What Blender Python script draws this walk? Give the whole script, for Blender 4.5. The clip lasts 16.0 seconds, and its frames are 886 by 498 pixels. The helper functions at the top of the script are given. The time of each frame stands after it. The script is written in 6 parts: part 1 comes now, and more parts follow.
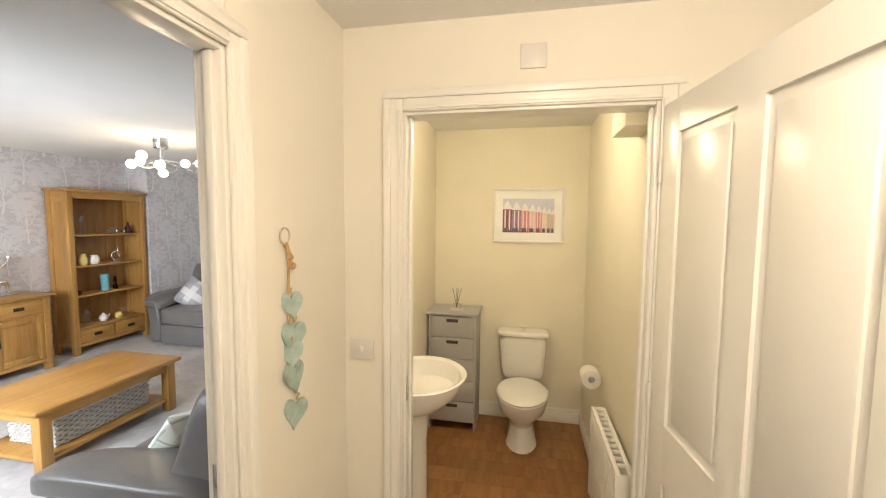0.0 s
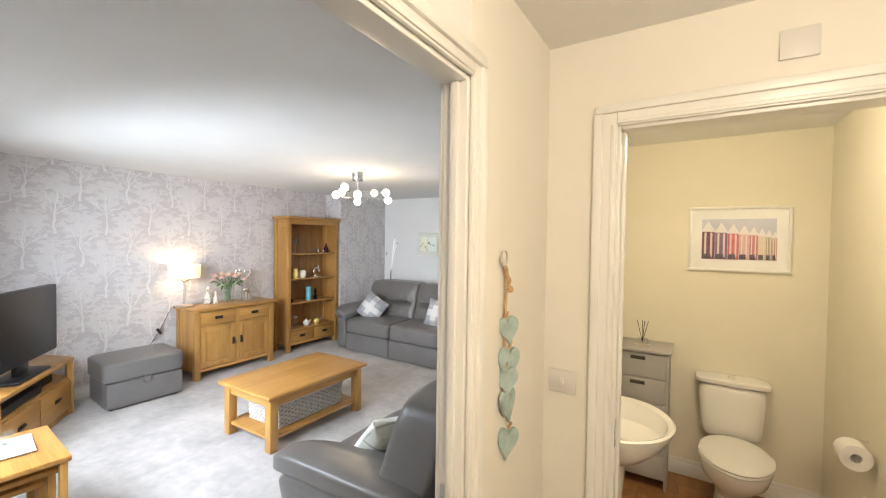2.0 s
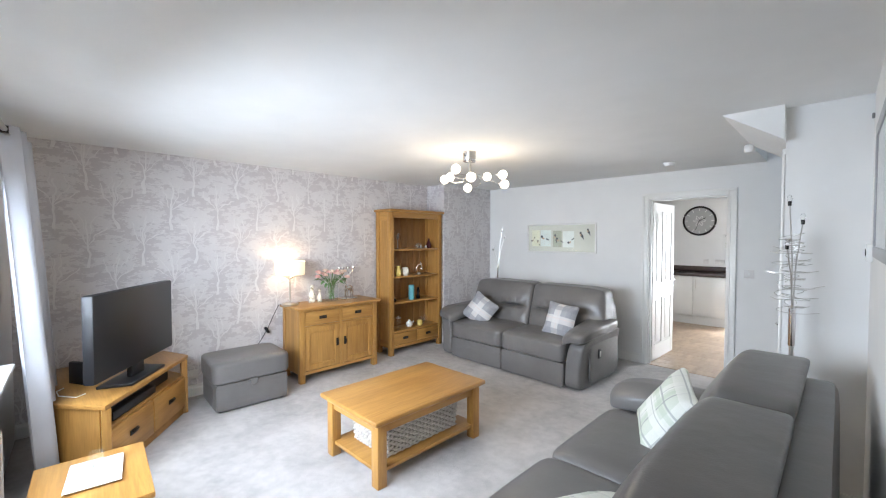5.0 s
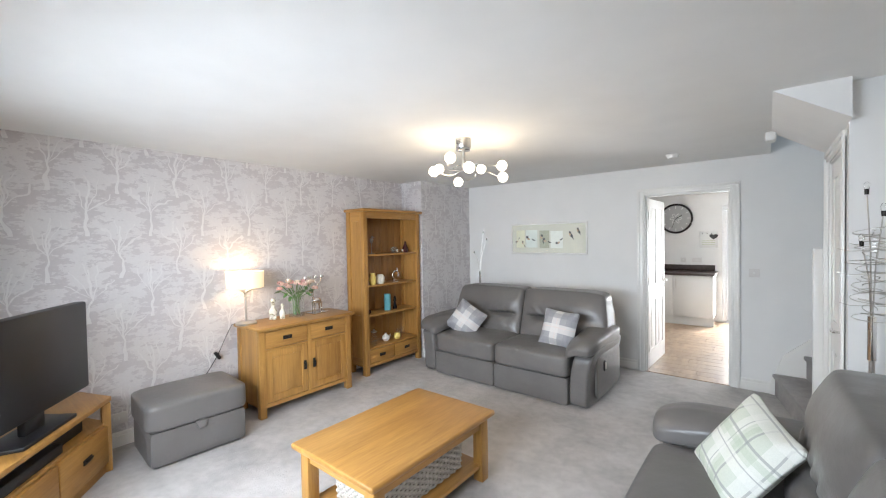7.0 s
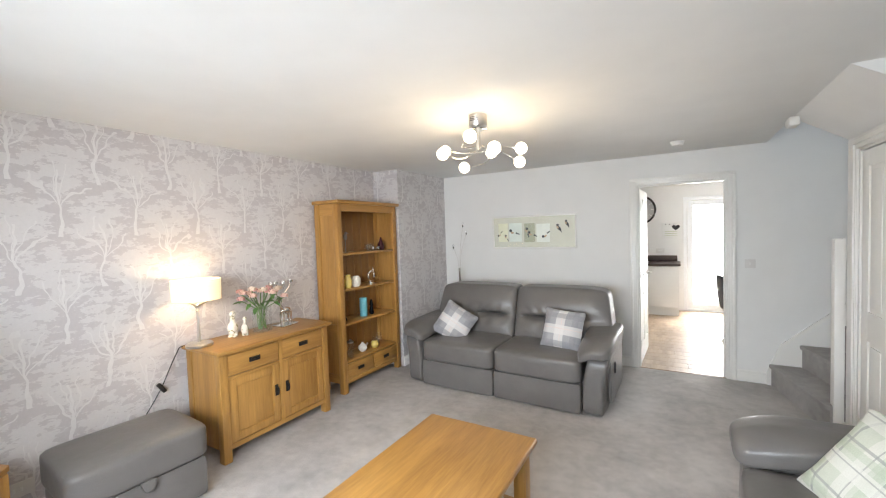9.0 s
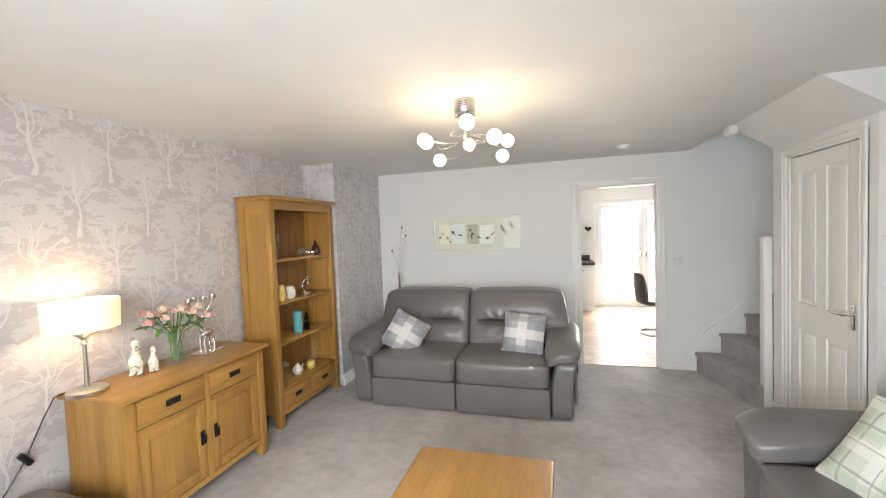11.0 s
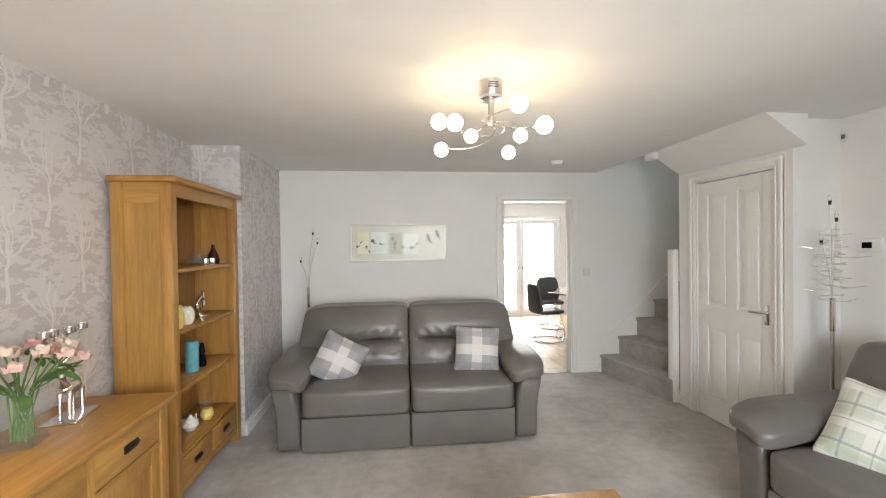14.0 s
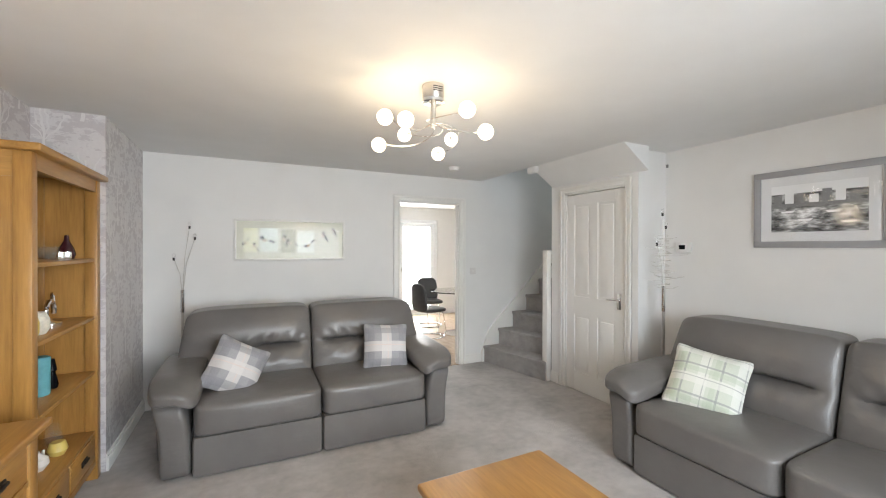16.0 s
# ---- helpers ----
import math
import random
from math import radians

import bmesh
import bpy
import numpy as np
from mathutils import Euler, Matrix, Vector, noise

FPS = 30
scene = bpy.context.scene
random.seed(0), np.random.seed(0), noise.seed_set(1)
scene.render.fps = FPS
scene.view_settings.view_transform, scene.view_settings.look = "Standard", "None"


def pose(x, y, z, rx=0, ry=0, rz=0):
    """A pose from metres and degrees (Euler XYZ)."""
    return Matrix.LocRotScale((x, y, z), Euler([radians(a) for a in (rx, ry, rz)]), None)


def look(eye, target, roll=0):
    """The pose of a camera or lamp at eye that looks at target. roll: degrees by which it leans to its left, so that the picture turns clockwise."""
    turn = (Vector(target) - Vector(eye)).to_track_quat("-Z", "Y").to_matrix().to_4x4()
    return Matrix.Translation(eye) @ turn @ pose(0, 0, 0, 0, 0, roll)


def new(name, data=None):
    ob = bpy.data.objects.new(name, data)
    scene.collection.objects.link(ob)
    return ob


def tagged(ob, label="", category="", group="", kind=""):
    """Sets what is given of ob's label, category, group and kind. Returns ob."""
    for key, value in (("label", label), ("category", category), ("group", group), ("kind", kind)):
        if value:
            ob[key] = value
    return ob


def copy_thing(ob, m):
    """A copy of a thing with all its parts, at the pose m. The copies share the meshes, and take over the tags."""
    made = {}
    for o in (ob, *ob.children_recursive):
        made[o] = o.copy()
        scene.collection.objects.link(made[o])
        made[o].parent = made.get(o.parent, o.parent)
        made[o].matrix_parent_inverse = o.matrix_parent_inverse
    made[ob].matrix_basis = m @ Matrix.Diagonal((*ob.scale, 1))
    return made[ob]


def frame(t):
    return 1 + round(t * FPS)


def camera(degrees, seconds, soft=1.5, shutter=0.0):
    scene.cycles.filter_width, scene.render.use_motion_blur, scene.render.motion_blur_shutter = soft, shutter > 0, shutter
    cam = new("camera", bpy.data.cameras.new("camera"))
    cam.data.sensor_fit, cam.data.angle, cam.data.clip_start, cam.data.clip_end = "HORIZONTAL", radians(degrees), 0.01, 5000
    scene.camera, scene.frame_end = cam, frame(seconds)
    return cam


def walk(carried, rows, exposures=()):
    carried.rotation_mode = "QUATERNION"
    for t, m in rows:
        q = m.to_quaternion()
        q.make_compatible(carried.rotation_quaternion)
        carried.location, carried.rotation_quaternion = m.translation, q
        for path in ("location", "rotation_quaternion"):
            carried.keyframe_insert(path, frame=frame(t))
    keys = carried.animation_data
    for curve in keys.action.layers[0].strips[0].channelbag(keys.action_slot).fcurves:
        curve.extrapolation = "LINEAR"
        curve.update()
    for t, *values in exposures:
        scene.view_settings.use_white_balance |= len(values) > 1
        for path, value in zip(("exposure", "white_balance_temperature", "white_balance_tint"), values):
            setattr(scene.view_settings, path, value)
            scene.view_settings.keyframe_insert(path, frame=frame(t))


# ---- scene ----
cam = camera(95.8, 16.0, soft=1.1)
PATH = [
    (0, (0.086, 0.018, 1.645), (-0.308, 1.973, 1.494), 0.5),
    (0.5, (0.067, 0.016, 1.651), (-0.468, 1.939, 1.527), 0.6),
    (1, (0.025, 0.006, 1.659), (-0.699, 1.868, 1.567), 0.5),
    (1.5, (-0.044, -0.004, 1.656), (-0.918, 1.794, 1.592), 0.7),
    (2, (-0.14, -0.005, 1.642), (-1.196, 1.692, 1.598), 0.8),
    (2.5, (-0.256, 0.01, 1.631), (-1.463, 1.604, 1.586), 0.9),
    (3, (-0.406, 0.069, 1.615), (-1.721, 1.575, 1.556), 0.8),
    (3.5, (-0.535, 0.155, 1.602), (-1.917, 1.599, 1.538), 0.6),
    (4, (-0.633, 0.228, 1.587), (-2.048, 1.641, 1.528), 0.1),
    (6.5, (-1.184, 0.62, 1.577), (-2.525, 2.103, 1.538), -1.1),
    (7, (-1.379, 0.64, 1.579), (-2.64, 2.192, 1.532), -1.0),
    (7.5, (-1.539, 0.676, 1.571), (-2.745, 2.271, 1.524), -1.4),
    (8, (-1.71, 0.729, 1.579), (-2.869, 2.359, 1.517), -1.7),
    (10.5, (-2.609, 0.795, 1.622), (-3.292, 2.673, 1.535), -2.1),
    (11, (-2.731, 0.87, 1.603), (-3.282, 2.791, 1.517), -2.2),
    (11.5, (-2.866, 0.978, 1.597), (-3.295, 2.929, 1.511), -1.9),
    (12, (-2.997, 1.052, 1.597), (-3.306, 3.026, 1.52), -1.3),
    (12.5, (-3.172, 1.079, 1.591), (-3.35, 3.07, 1.541), -0.3),
    (13, (-3.412, 1.083, 1.59), (-3.434, 3.083, 1.57), 0.3),
    (13.5, (-3.569, 1.12, 1.578), (-3.469, 3.118, 1.563), -0.3),
    (14, (-3.724, 1.2, 1.548), (-3.492, 3.186, 1.522), -0.8),
    (14.5, (-3.858, 1.295, 1.527), (-3.464, 3.256, 1.497), -0.8),
    (15, (-3.942, 1.341, 1.504), (-3.366, 3.257, 1.483), -0.2),
    (15.5, (-4.018, 1.309, 1.495), (-3.3, 3.176, 1.481), -0.1),
    (16, (-4.152, 1.241, 1.495), (-3.259, 3.031, 1.487), 0.1),
]
walk(cam, [(t, look(eye, target, roll)) for t, eye, target, roll in PATH],
     exposures=[(0.0, 0.0, 6500, 10), (1.5, 0.0, 6450, 10), (2.5, 0.05, 6250, 10), (3.5, 0.05, 6100, 10), (4.0, 0.03, 6050, 10), (8.0, -0.08, 6450, 10), (11.0, -0.13, 6900, 10), (13.0, -0.27, 6950, 10), (14.5, -0.22, 6850, 10), (16.0, -0.15, 6700, 10)])

# ---- world and large lights ----
XL, XR, YF, YB, H = -5.34, -0.683, 0.0, 5.72, 2.365
SOUTH = pose(-0.705, 0.0, 0, 0, 0, -2.9) @ pose(0.705, 0.0, 0)  # the front wall stands slightly askew
scene.view_settings.exposure = 0.0
world = bpy.data.worlds.new("sky")
scene.world = world
world.use_nodes = True
sky = world.node_tree.nodes.new("ShaderNodeTexSky")
sky.sky_type, sky.sun_disc = "NISHITA", False
sky.sun_elevation, sky.sun_rotation = radians(52), radians(20)
world.node_tree.nodes["Background"].inputs[1].default_value = 0.12
world.node_tree.links.new(sky.outputs[0], world.node_tree.nodes["Background"].inputs[0])


def lamp(name, kind, energy, colour, m, size=0.1, size_y=None):
    d = bpy.data.lights.new(name, kind)
    d.energy, d.color = energy, colour
    if kind == "AREA":
        d.shape, d.size, d.size_y = "RECTANGLE", size, size_y or size
    elif kind == "SUN":
        d.angle = size
    else:
        d.shadow_soft_size = size
    ob = new(name, d)
    ob.matrix_world = m
    return ob


DAY = (0.82, 0.91, 1.0)
WARM = (1.0, 0.72, 0.40)
lamp("sun", "SUN", 4.5, (1.0, 0.96, 0.9), look((3, 8, 11), (0, 0, 0)), radians(3))
front = lamp("front_window_daylight", "AREA", 100, DAY, SOUTH @ look((-3.1, -0.05, 1.5), (-3.55, 2.0, 0.56)), 2.1, 0.95)
front.data.spread = radians(141)
lamp("patio_daylight", "AREA", 190, (0.95, 0.98, 1.0), look((-1.1, 9.75, 1.1), (-1.3, 5, 1.0)), 1.7, 2.0)
# added lamp for unseen daylight from upstairs; no window is built there
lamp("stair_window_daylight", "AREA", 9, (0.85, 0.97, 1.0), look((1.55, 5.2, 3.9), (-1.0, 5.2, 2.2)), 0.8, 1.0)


# ---- materials ----
class Nodes:
    def __init__(self, name):
        self.m = bpy.data.materials.new(name)
        self.m.use_nodes = True
        self.t = self.m.node_tree
        self.b = self.t.nodes["Principled BSDF"]

    def n(self, kind, **kw):
        nd = self.t.nodes.new("ShaderNode" + kind)
        for k, v in kw.items():
            if k == "op":
                nd.operation = v
            elif k == "dims":
                nd.noise_dimensions = v
        return nd

    def put(self, nd, key, v):
        if isinstance(v, bpy.types.NodeSocket):
            self.t.links.new(v, nd.inputs[key])
        elif v is not None:
            nd.inputs[key].default_value = v

    def math(self, op, a, b=None, c=None):
        nd = self.n("Math", op=op)
        self.put(nd, 0, a), self.put(nd, 1, b), self.put(nd, 2, c)
        return nd.outputs[0]

    def coords(self, scale=(1, 1, 1), world=False):
        if world:
            src = self.n("NewGeometry").outputs["Position"]
        else:
            src = self.n("TexCoord").outputs["Object"]
        mp = self.n("Mapping")
        self.put(mp, "Vector", src)
        mp.inputs["Scale"].default_value = scale
        return mp.outputs[0]

    def noise(self, co, scale, detail=3.0, rough=0.55):
        nd = self.n("TexNoise")
        self.put(nd, "Vector", co), self.put(nd, "Scale", scale), self.put(nd, "Detail", detail), self.put(nd, "Roughness", rough)
        return nd.outputs["Fac"]

    def ramp(self, f, stops):
        nd = self.n("ValToRGB")
        self.put(nd, 0, f)
        el = nd.color_ramp.elements
        while len(el) < len(stops):
            el.new(0.5)
        for e, (p, c) in zip(el, stops):
            e.position, e.color = p, (*c, 1)
        return nd.outputs[0]

    def mix(self, f, a, b, mode="MIX"):
        nd = self.n("MixRGB")
        nd.blend_type = mode
        self.put(nd, 0, f)
        self.put(nd, 1, (*a, 1) if isinstance(a, tuple) else a)
        self.put(nd, 2, (*b, 1) if isinstance(b, tuple) else b)
        return nd.outputs[0]

    def bump(self, h, strength, dist=0.01):
        nd = self.n("Bump")
        self.put(nd, "Height", h), self.put(nd, "Strength", strength), self.put(nd, "Distance", dist)
        self.put(self.b, "Normal", nd.outputs[0])

    def done(self, colour, rough=0.5, metal=0.0, spec=None):
        self.put(self.b, "Base Color", (*colour, 1) if isinstance(colour, tuple) else colour)
        self.put(self.b, "Roughness", rough), self.put(self.b, "Metallic", metal)
        if spec is not None:
            self.put(self.b, "Specular IOR Level", spec)
        return self.m


def paint(name, colour, rough=0.6, var=0.06, scale=3.0, bump=0.05, grain=90.0, metal=0.0, world=True):
    """Painted or plain surface with faint mottling and fine relief."""
    k = Nodes(name)
    co = k.coords(world=world)
    f = k.noise(co, scale, 4.0)
    lo = tuple(max(0.0, c * (1 - var)) for c in colour)
    hi = tuple(min(1.0, c * (1 + var)) for c in colour)
    k.bump(k.noise(co, grain, 2.0), bump, 0.004)
    return k.done(k.ramp(f, [(0.3, lo), (0.7, hi)]), rough, metal)


def oak(name, axis, light=(0.50, 0.265, 0.066), dark=(0.255, 0.116, 0.024), rough=0.34):
    """Oiled oak, with the grain along one axis."""
    k = Nodes(name)
    long, cross = 1.3, 16.0
    sc = [cross] * 3
    sc["xyz".index(axis)] = long
    info = k.n("ObjectInfo").outputs["Random"]
    co = k.coords(tuple(sc))
    off = k.n("VectorMath", op="ADD")
    k.put(off, 0, co)
    comb = k.n("CombineXYZ")
    r = k.math("MULTIPLY", info, 37.0)
    for i in range(3):
        k.put(comb, i, r)
    k.put(off, 1, comb.outputs[0])
    co = off.outputs[0]
    f = k.noise(co, 1.0, 6.0, 0.62)
    fine = k.noise(co, 5.0, 3.0, 0.6)
    base = k.ramp(f, [(0.32, dark), (0.5, tuple((a + b) / 2 for a, b in zip(light, dark))), (0.66, light)])
    low = [2.2] * 3
    low["xyz".index(axis)] = 0.5
    blotch = k.noise(k.coords(tuple(low)), 1.6, 2.0)
    col = k.mix(0.35, base, k.ramp(fine, [(0.35, dark), (0.65, light)]))
    col = k.mix(0.22, col, k.ramp(blotch, [(0.3, (0.25, 0.11, 0.026)), (0.7, (0.60, 0.355, 0.12))]))
    k.bump(fine, 0.12, 0.003)
    return k.done(col, rough)


def leather(name, colour):
    k = Nodes(name)
    co = k.coords(world=True)
    v = k.n("TexVoronoi")
    k.put(v, "Vector", co), k.put(v, "Scale", 190.0)
    f = k.noise(co, 5.0, 4.0)
    wr = k.noise(k.coords((6, 6, 14), world=True), 1.0, 3.0, 0.5)
    h = k.math("ADD", k.math("MULTIPLY", v.outputs["Distance"], 0.05), wr)
    k.bump(h, 0.2, 0.025)
    lo, hi = tuple(c * 0.94 for c in colour), tuple(c * 1.06 for c in colour)
    return k.done(k.ramp(f, [(0.3, lo), (0.7, hi)]), k.math("MULTIPLY_ADD", f, 0.12, 0.27))


def metal(name, colour, rough=0.15):
    k = Nodes(name)
    f = k.noise(k.coords(world=True), 30.0)
    return k.done(colour, k.math("MULTIPLY_ADD", f, 0.12, max(0.02, rough - 0.06)), 1.0)


def glass(name, colour=(1, 1, 1), rough=0.0):
    k = Nodes(name)
    k.put(k.b, "Transmission Weight", 1.0), k.put(k.b, "IOR", 1.45)
    return k.done(colour, rough)


def glow(name, colour, strength):
    k = Nodes(name)
    k.put(k.b, "Emission Color", (*colour, 1)), k.put(k.b, "Emission Strength", strength)
    return k.done((0.9, 0.85, 0.75), 0.3)


def tree_paper():
    """Wallpaper with rows of pale trees on mauve grey."""
    k = Nodes("tree_wallpaper")
    geo = k.n("NewGeometry").outputs["Position"]
    sep = k.n("SeparateXYZ")
    k.put(sep, 0, geo)
    run = k.math("ADD", sep.outputs[0], sep.outputs[1])
    warp = k.noise(geo, 5.0, 2.0)
    u0 = k.math("ADD", k.math("DIVIDE", run, 0.40), k.math("MULTIPLY", warp, 0.28))
    v0 = k.math("DIVIDE", sep.outputs[2], 0.66)
    pat = None
    for k_u, k_v in ((0.0, 0.0), (0.5, 0.5)):
        u = k.math("SUBTRACT", k.math("FRACT", k.math("ADD", u0, k_u)), 0.5)
        v = k.math("FRACT", k.math("ADD", v0, k_v))
        au = k.math("ABSOLUTE", u)
        # trunk that widens at the root
        wid = k.math("MULTIPLY_ADD", k.math("POWER", k.math("SUBTRACT", 1.0, v), 6.0), 0.022, 0.013)
        trunk = k.math("MULTIPLY", k.math("LESS_THAN", au, wid), k.math("LESS_THAN", v, 0.62))
        # limbs that fan out of the trunk
        dv = k.math("SUBTRACT", v, 0.28)
        ang = k.math("ARCTAN2", u, dv)
        rad = k.math("SQRT", k.math("ADD", k.math("MULTIPLY", u, u), k.math("MULTIPLY", dv, dv)))
        fan = k.math("FRACT", k.math("MULTIPLY_ADD", ang, 1.75, k.math("MULTIPLY", warp, 1.6)))
        limb = k.math("LESS_THAN", k.math("ABSOLUTE", k.math("SUBTRACT", fan, 0.5)), k.math("DIVIDE", 0.022, k.math("ADD", rad, 0.05)))
        limb = k.math("MULTIPLY", limb, k.math("LESS_THAN", k.math("ABSOLUTE", ang), 1.15))
        limb = k.math("MULTIPLY", limb, k.math("LESS_THAN", rad, 0.42))
        # flat layered crown
        cu, cv = k.math("DIVIDE", u, 0.50), k.math("DIVIDE", k.math("SUBTRACT", v, 0.66), 0.32)
        el = k.math("SUBTRACT", 1.0, k.math("ADD", k.math("MULTIPLY", cu, cu), k.math("MULTIPLY", cv, cv)))
        leaf = k.noise(k.coords((9, 9, 22), world=True), 1.3, 5.0, 0.66)
        crown = k.math("GREATER_THAN", k.math("MULTIPLY_ADD", el, 0.16, leaf), 0.57)
        one = k.math("MAXIMUM", k.math("MAXIMUM", trunk, k.math("MULTIPLY", limb, 0.9)), k.math("MULTIPLY", crown, 0.62))
        pat = one if pat is None else k.math("MAXIMUM", pat, one)
    fine = k.noise(geo, 60.0, 3.0)
    col = k.mix(pat, (0.54, 0.505, 0.515), (0.73, 0.71, 0.705))
    col = k.mix(0.12, col, k.ramp(fine, [(0.3, (0.40, 0.38, 0.39)), (0.7, (0.72, 0.70, 0.70))]))
    k.bump(k.math("ADD", pat, k.math("MULTIPLY", fine, 0.4)), 0.12, 0.002)
    return k.done(col, k.math("MULTIPLY_ADD", pat, -0.15, 0.62))


def carpet_mat(name, colour):
    k = Nodes(name)
    co = k.coords(world=True)
    big = k.noise(co, 2.2, 4.0, 0.6)
    mid = k.noise(co, 14.0, 3.0)
    fine = k.noise(co, 420.0, 2.0)
    f = k.math("ADD", k.math("MULTIPLY", big, 0.55), k.math("ADD", k.math("MULTIPLY", mid, 0.25), k.math("MULTIPLY", fine, 0.35)))
    col = k.ramp(f, [(0.40, tuple(c * 0.68 for c in colour)), (0.70, tuple(c * 1.18 for c in colour))])
    k.bump(k.math("ADD", fine, k.math("MULTIPLY", mid, 0.8)), 0.55, 0.008)
    return k.done(col, 0.95, spec=0.15)


def plaid(name, ground, bands):
    """Woven check: bands are (spacing, offset, width, colour, strength)."""
    k = Nodes(name)
    sep = k.n("SeparateXYZ")
    k.put(sep, 0, k.n("TexCoord").outputs["Object"])
    col = (*ground, 1)
    col = k.mix(0.0, ground, ground)
    for axis in (0, 2):
        for gap, off, wid, c, s in bands:
            f = k.math("FRACT", k.math("DIVIDE", k.math("ADD", sep.outputs[axis], off), gap))
            f = k.math("MULTIPLY", k.math("LESS_THAN", f, wid / gap), s)
            col = k.mix(f, col, c)
    weave = k.noise(k.coords(), 220.0, 2.0)
    k.bump(weave, 0.5, 0.003)
    return k.done(k.mix(0.1, col, k.ramp(weave, [(0.3, (0.3, 0.3, 0.3)), (0.7, (0.9, 0.9, 0.9))])), 0.9)


def planks_mat(name, light, dark):
    k = Nodes(name)
    info = k.n("ObjectInfo").outputs["Random"]
    co = k.coords((14, 1.6, 14), world=True)
    off = k.n("VectorMath", op="ADD")
    k.put(off, 0, co)
    comb = k.n("CombineXYZ")
    for i in range(3):
        k.put(comb, i, k.math("MULTIPLY", info, 61.0))
    k.put(off, 1, comb.outputs[0])
    f = k.noise(off.outputs[0], 1.0, 6.0, 0.62)
    col = k.ramp(f, [(0.3, dark), (0.68, light)])
    col = k.mix(k.math("MULTIPLY", info, 0.45), col, dark)
    k.bump(f, 0.08, 0.002)
    return k.done(col, 0.38)


M_WALL = paint("white_emulsion", (0.80, 0.795, 0.78), 0.75, 0.02)
M_CREAM = paint("cream_emulsion", (0.80, 0.76, 0.64), 0.75, 0.02)
M_HALL = paint("warm_white_emulsion", (0.82, 0.79, 0.72), 0.7, 0.02)
M_CEIL = paint("ceiling_white", (0.82, 0.82, 0.81), 0.85, 0.02)
M_GLOSS = paint("white_gloss_woodwork", (0.82, 0.81, 0.78), 0.3, 0.02, 2.0, 0.008)
M_PVC = paint("white_pvc", (0.85, 0.86, 0.87), 0.3, 0.01, 2.0, 0.01)
M_PAPER = tree_paper()
M_CARPET = carpet_mat("grey_carpet", (0.495, 0.47, 0.455))
M_STAIR = carpet_mat("stair_carpet", (0.40, 0.38, 0.37))
M_OAKX, M_OAKY, M_OAKZ = oak("oak_along_x", "x"), oak("oak_along_y", "y"), oak("oak_along_z", "z")
# darker copy of the oak: the shade inside the bookcase is in its colour
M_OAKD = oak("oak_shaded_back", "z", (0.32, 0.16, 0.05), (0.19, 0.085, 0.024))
M_LEATHER = leather("grey_leather", (0.140, 0.131, 0.125))
# near-black for cushion gaps, vent slots and grip cut-outs: their shade as colour
M_GAP_SHADE = paint("dark_gap_shade", (0.05, 0.047, 0.045), 0.6)
M_BLACK = paint("black_plastic", (0.010, 0.010, 0.012), 0.38, 0.1)
M_SCREEN = Nodes("dark_screen").done((0.004, 0.0045, 0.006), 0.16, 0.0, 0.06)
M_IRON = paint("dark_iron", (0.03, 0.027, 0.025), 0.42, 0.2, 20.0, 0.2, metal=0.6)
M_CHROME = metal("chrome", (0.86, 0.86, 0.86), 0.1)
M_POLISH = metal("polished_silver", (0.78, 0.76, 0.73), 0.24)
M_SATIN = metal("satin_nickel", (0.62, 0.60, 0.57), 0.3)
M_GLASS = glass("clear_glass")
thin = Nodes("thin_glass")
thin.put(thin.b, "Alpha", 0.06)
M_THIN = thin.done((0.45, 0.52, 0.49), 0.03)
M_CERAMIC = paint("white_ceramic", (0.84, 0.83, 0.80), 0.12, 0.01, 2.0, 0.0)
M_WHITE = paint("white_plastic", (0.80, 0.80, 0.78), 0.35, 0.02)
M_GREY_CAB = paint("grey_painted_wood", (0.42, 0.42, 0.42), 0.5, 0.05)
M_CURTAIN = paint("silver_grey_curtain", (0.52, 0.53, 0.57), 0.7, 0.06, 4.0, 0.3, 300.0)
M_PLAID_G = plaid("grey_check", (0.33, 0.33, 0.35), [(0.26, 0.05, 0.085, (0.72, 0.70, 0.68), 0.75), (0.26, 0.16, 0.05, (0.25, 0.25, 0.27), 0.6), (0.26, 0.0, 0.008, (0.7, 0.6, 0.55), 0.8)])
M_PLAID_S = plaid("sage_check", (0.62, 0.66, 0.56), [(0.20, 0.05, 0.06, (0.80, 0.80, 0.74), 0.7), (0.20, 0.13, 0.012, (0.30, 0.32, 0.30), 0.7), (0.20, 0.17, 0.03, (0.48, 0.56, 0.42), 0.5), (0.20, 0.01, 0.006, (0.35, 0.36, 0.34), 0.7)])


# ---- mesh helpers ----
def thing(name, label, category, m, group="", kind=""):
    ob = new(name)
    ob.empty_display_size = 0.1
    ob.matrix_world = m
    return tagged(ob, label, category, group, kind)


def mesh_of(name, bm, material, smooth=True):
    me = bpy.data.meshes.new(name)
    bmesh.ops.recalc_face_normals(bm, faces=bm.faces)
    bm.to_mesh(me)
    bm.free()
    me.materials.append(material)
    if smooth:
        me.shade_smooth()
        me.set_sharp_from_angle(angle=radians(38))
    return me


def part(name, bm, material, parent, label="", m=None):
    ob = new(name, mesh_of(name, bm, material))
    ob.parent = parent
    if m is not None:
        ob.matrix_local = m
    return tagged(ob, label)


def solid(name, bm, material, label, category, kind="structure", group="", m=None):
    ob = new(name, mesh_of(name, bm, material))
    if m is not None:
        ob.matrix_world = m
    return tagged(ob, label, category, group, kind)


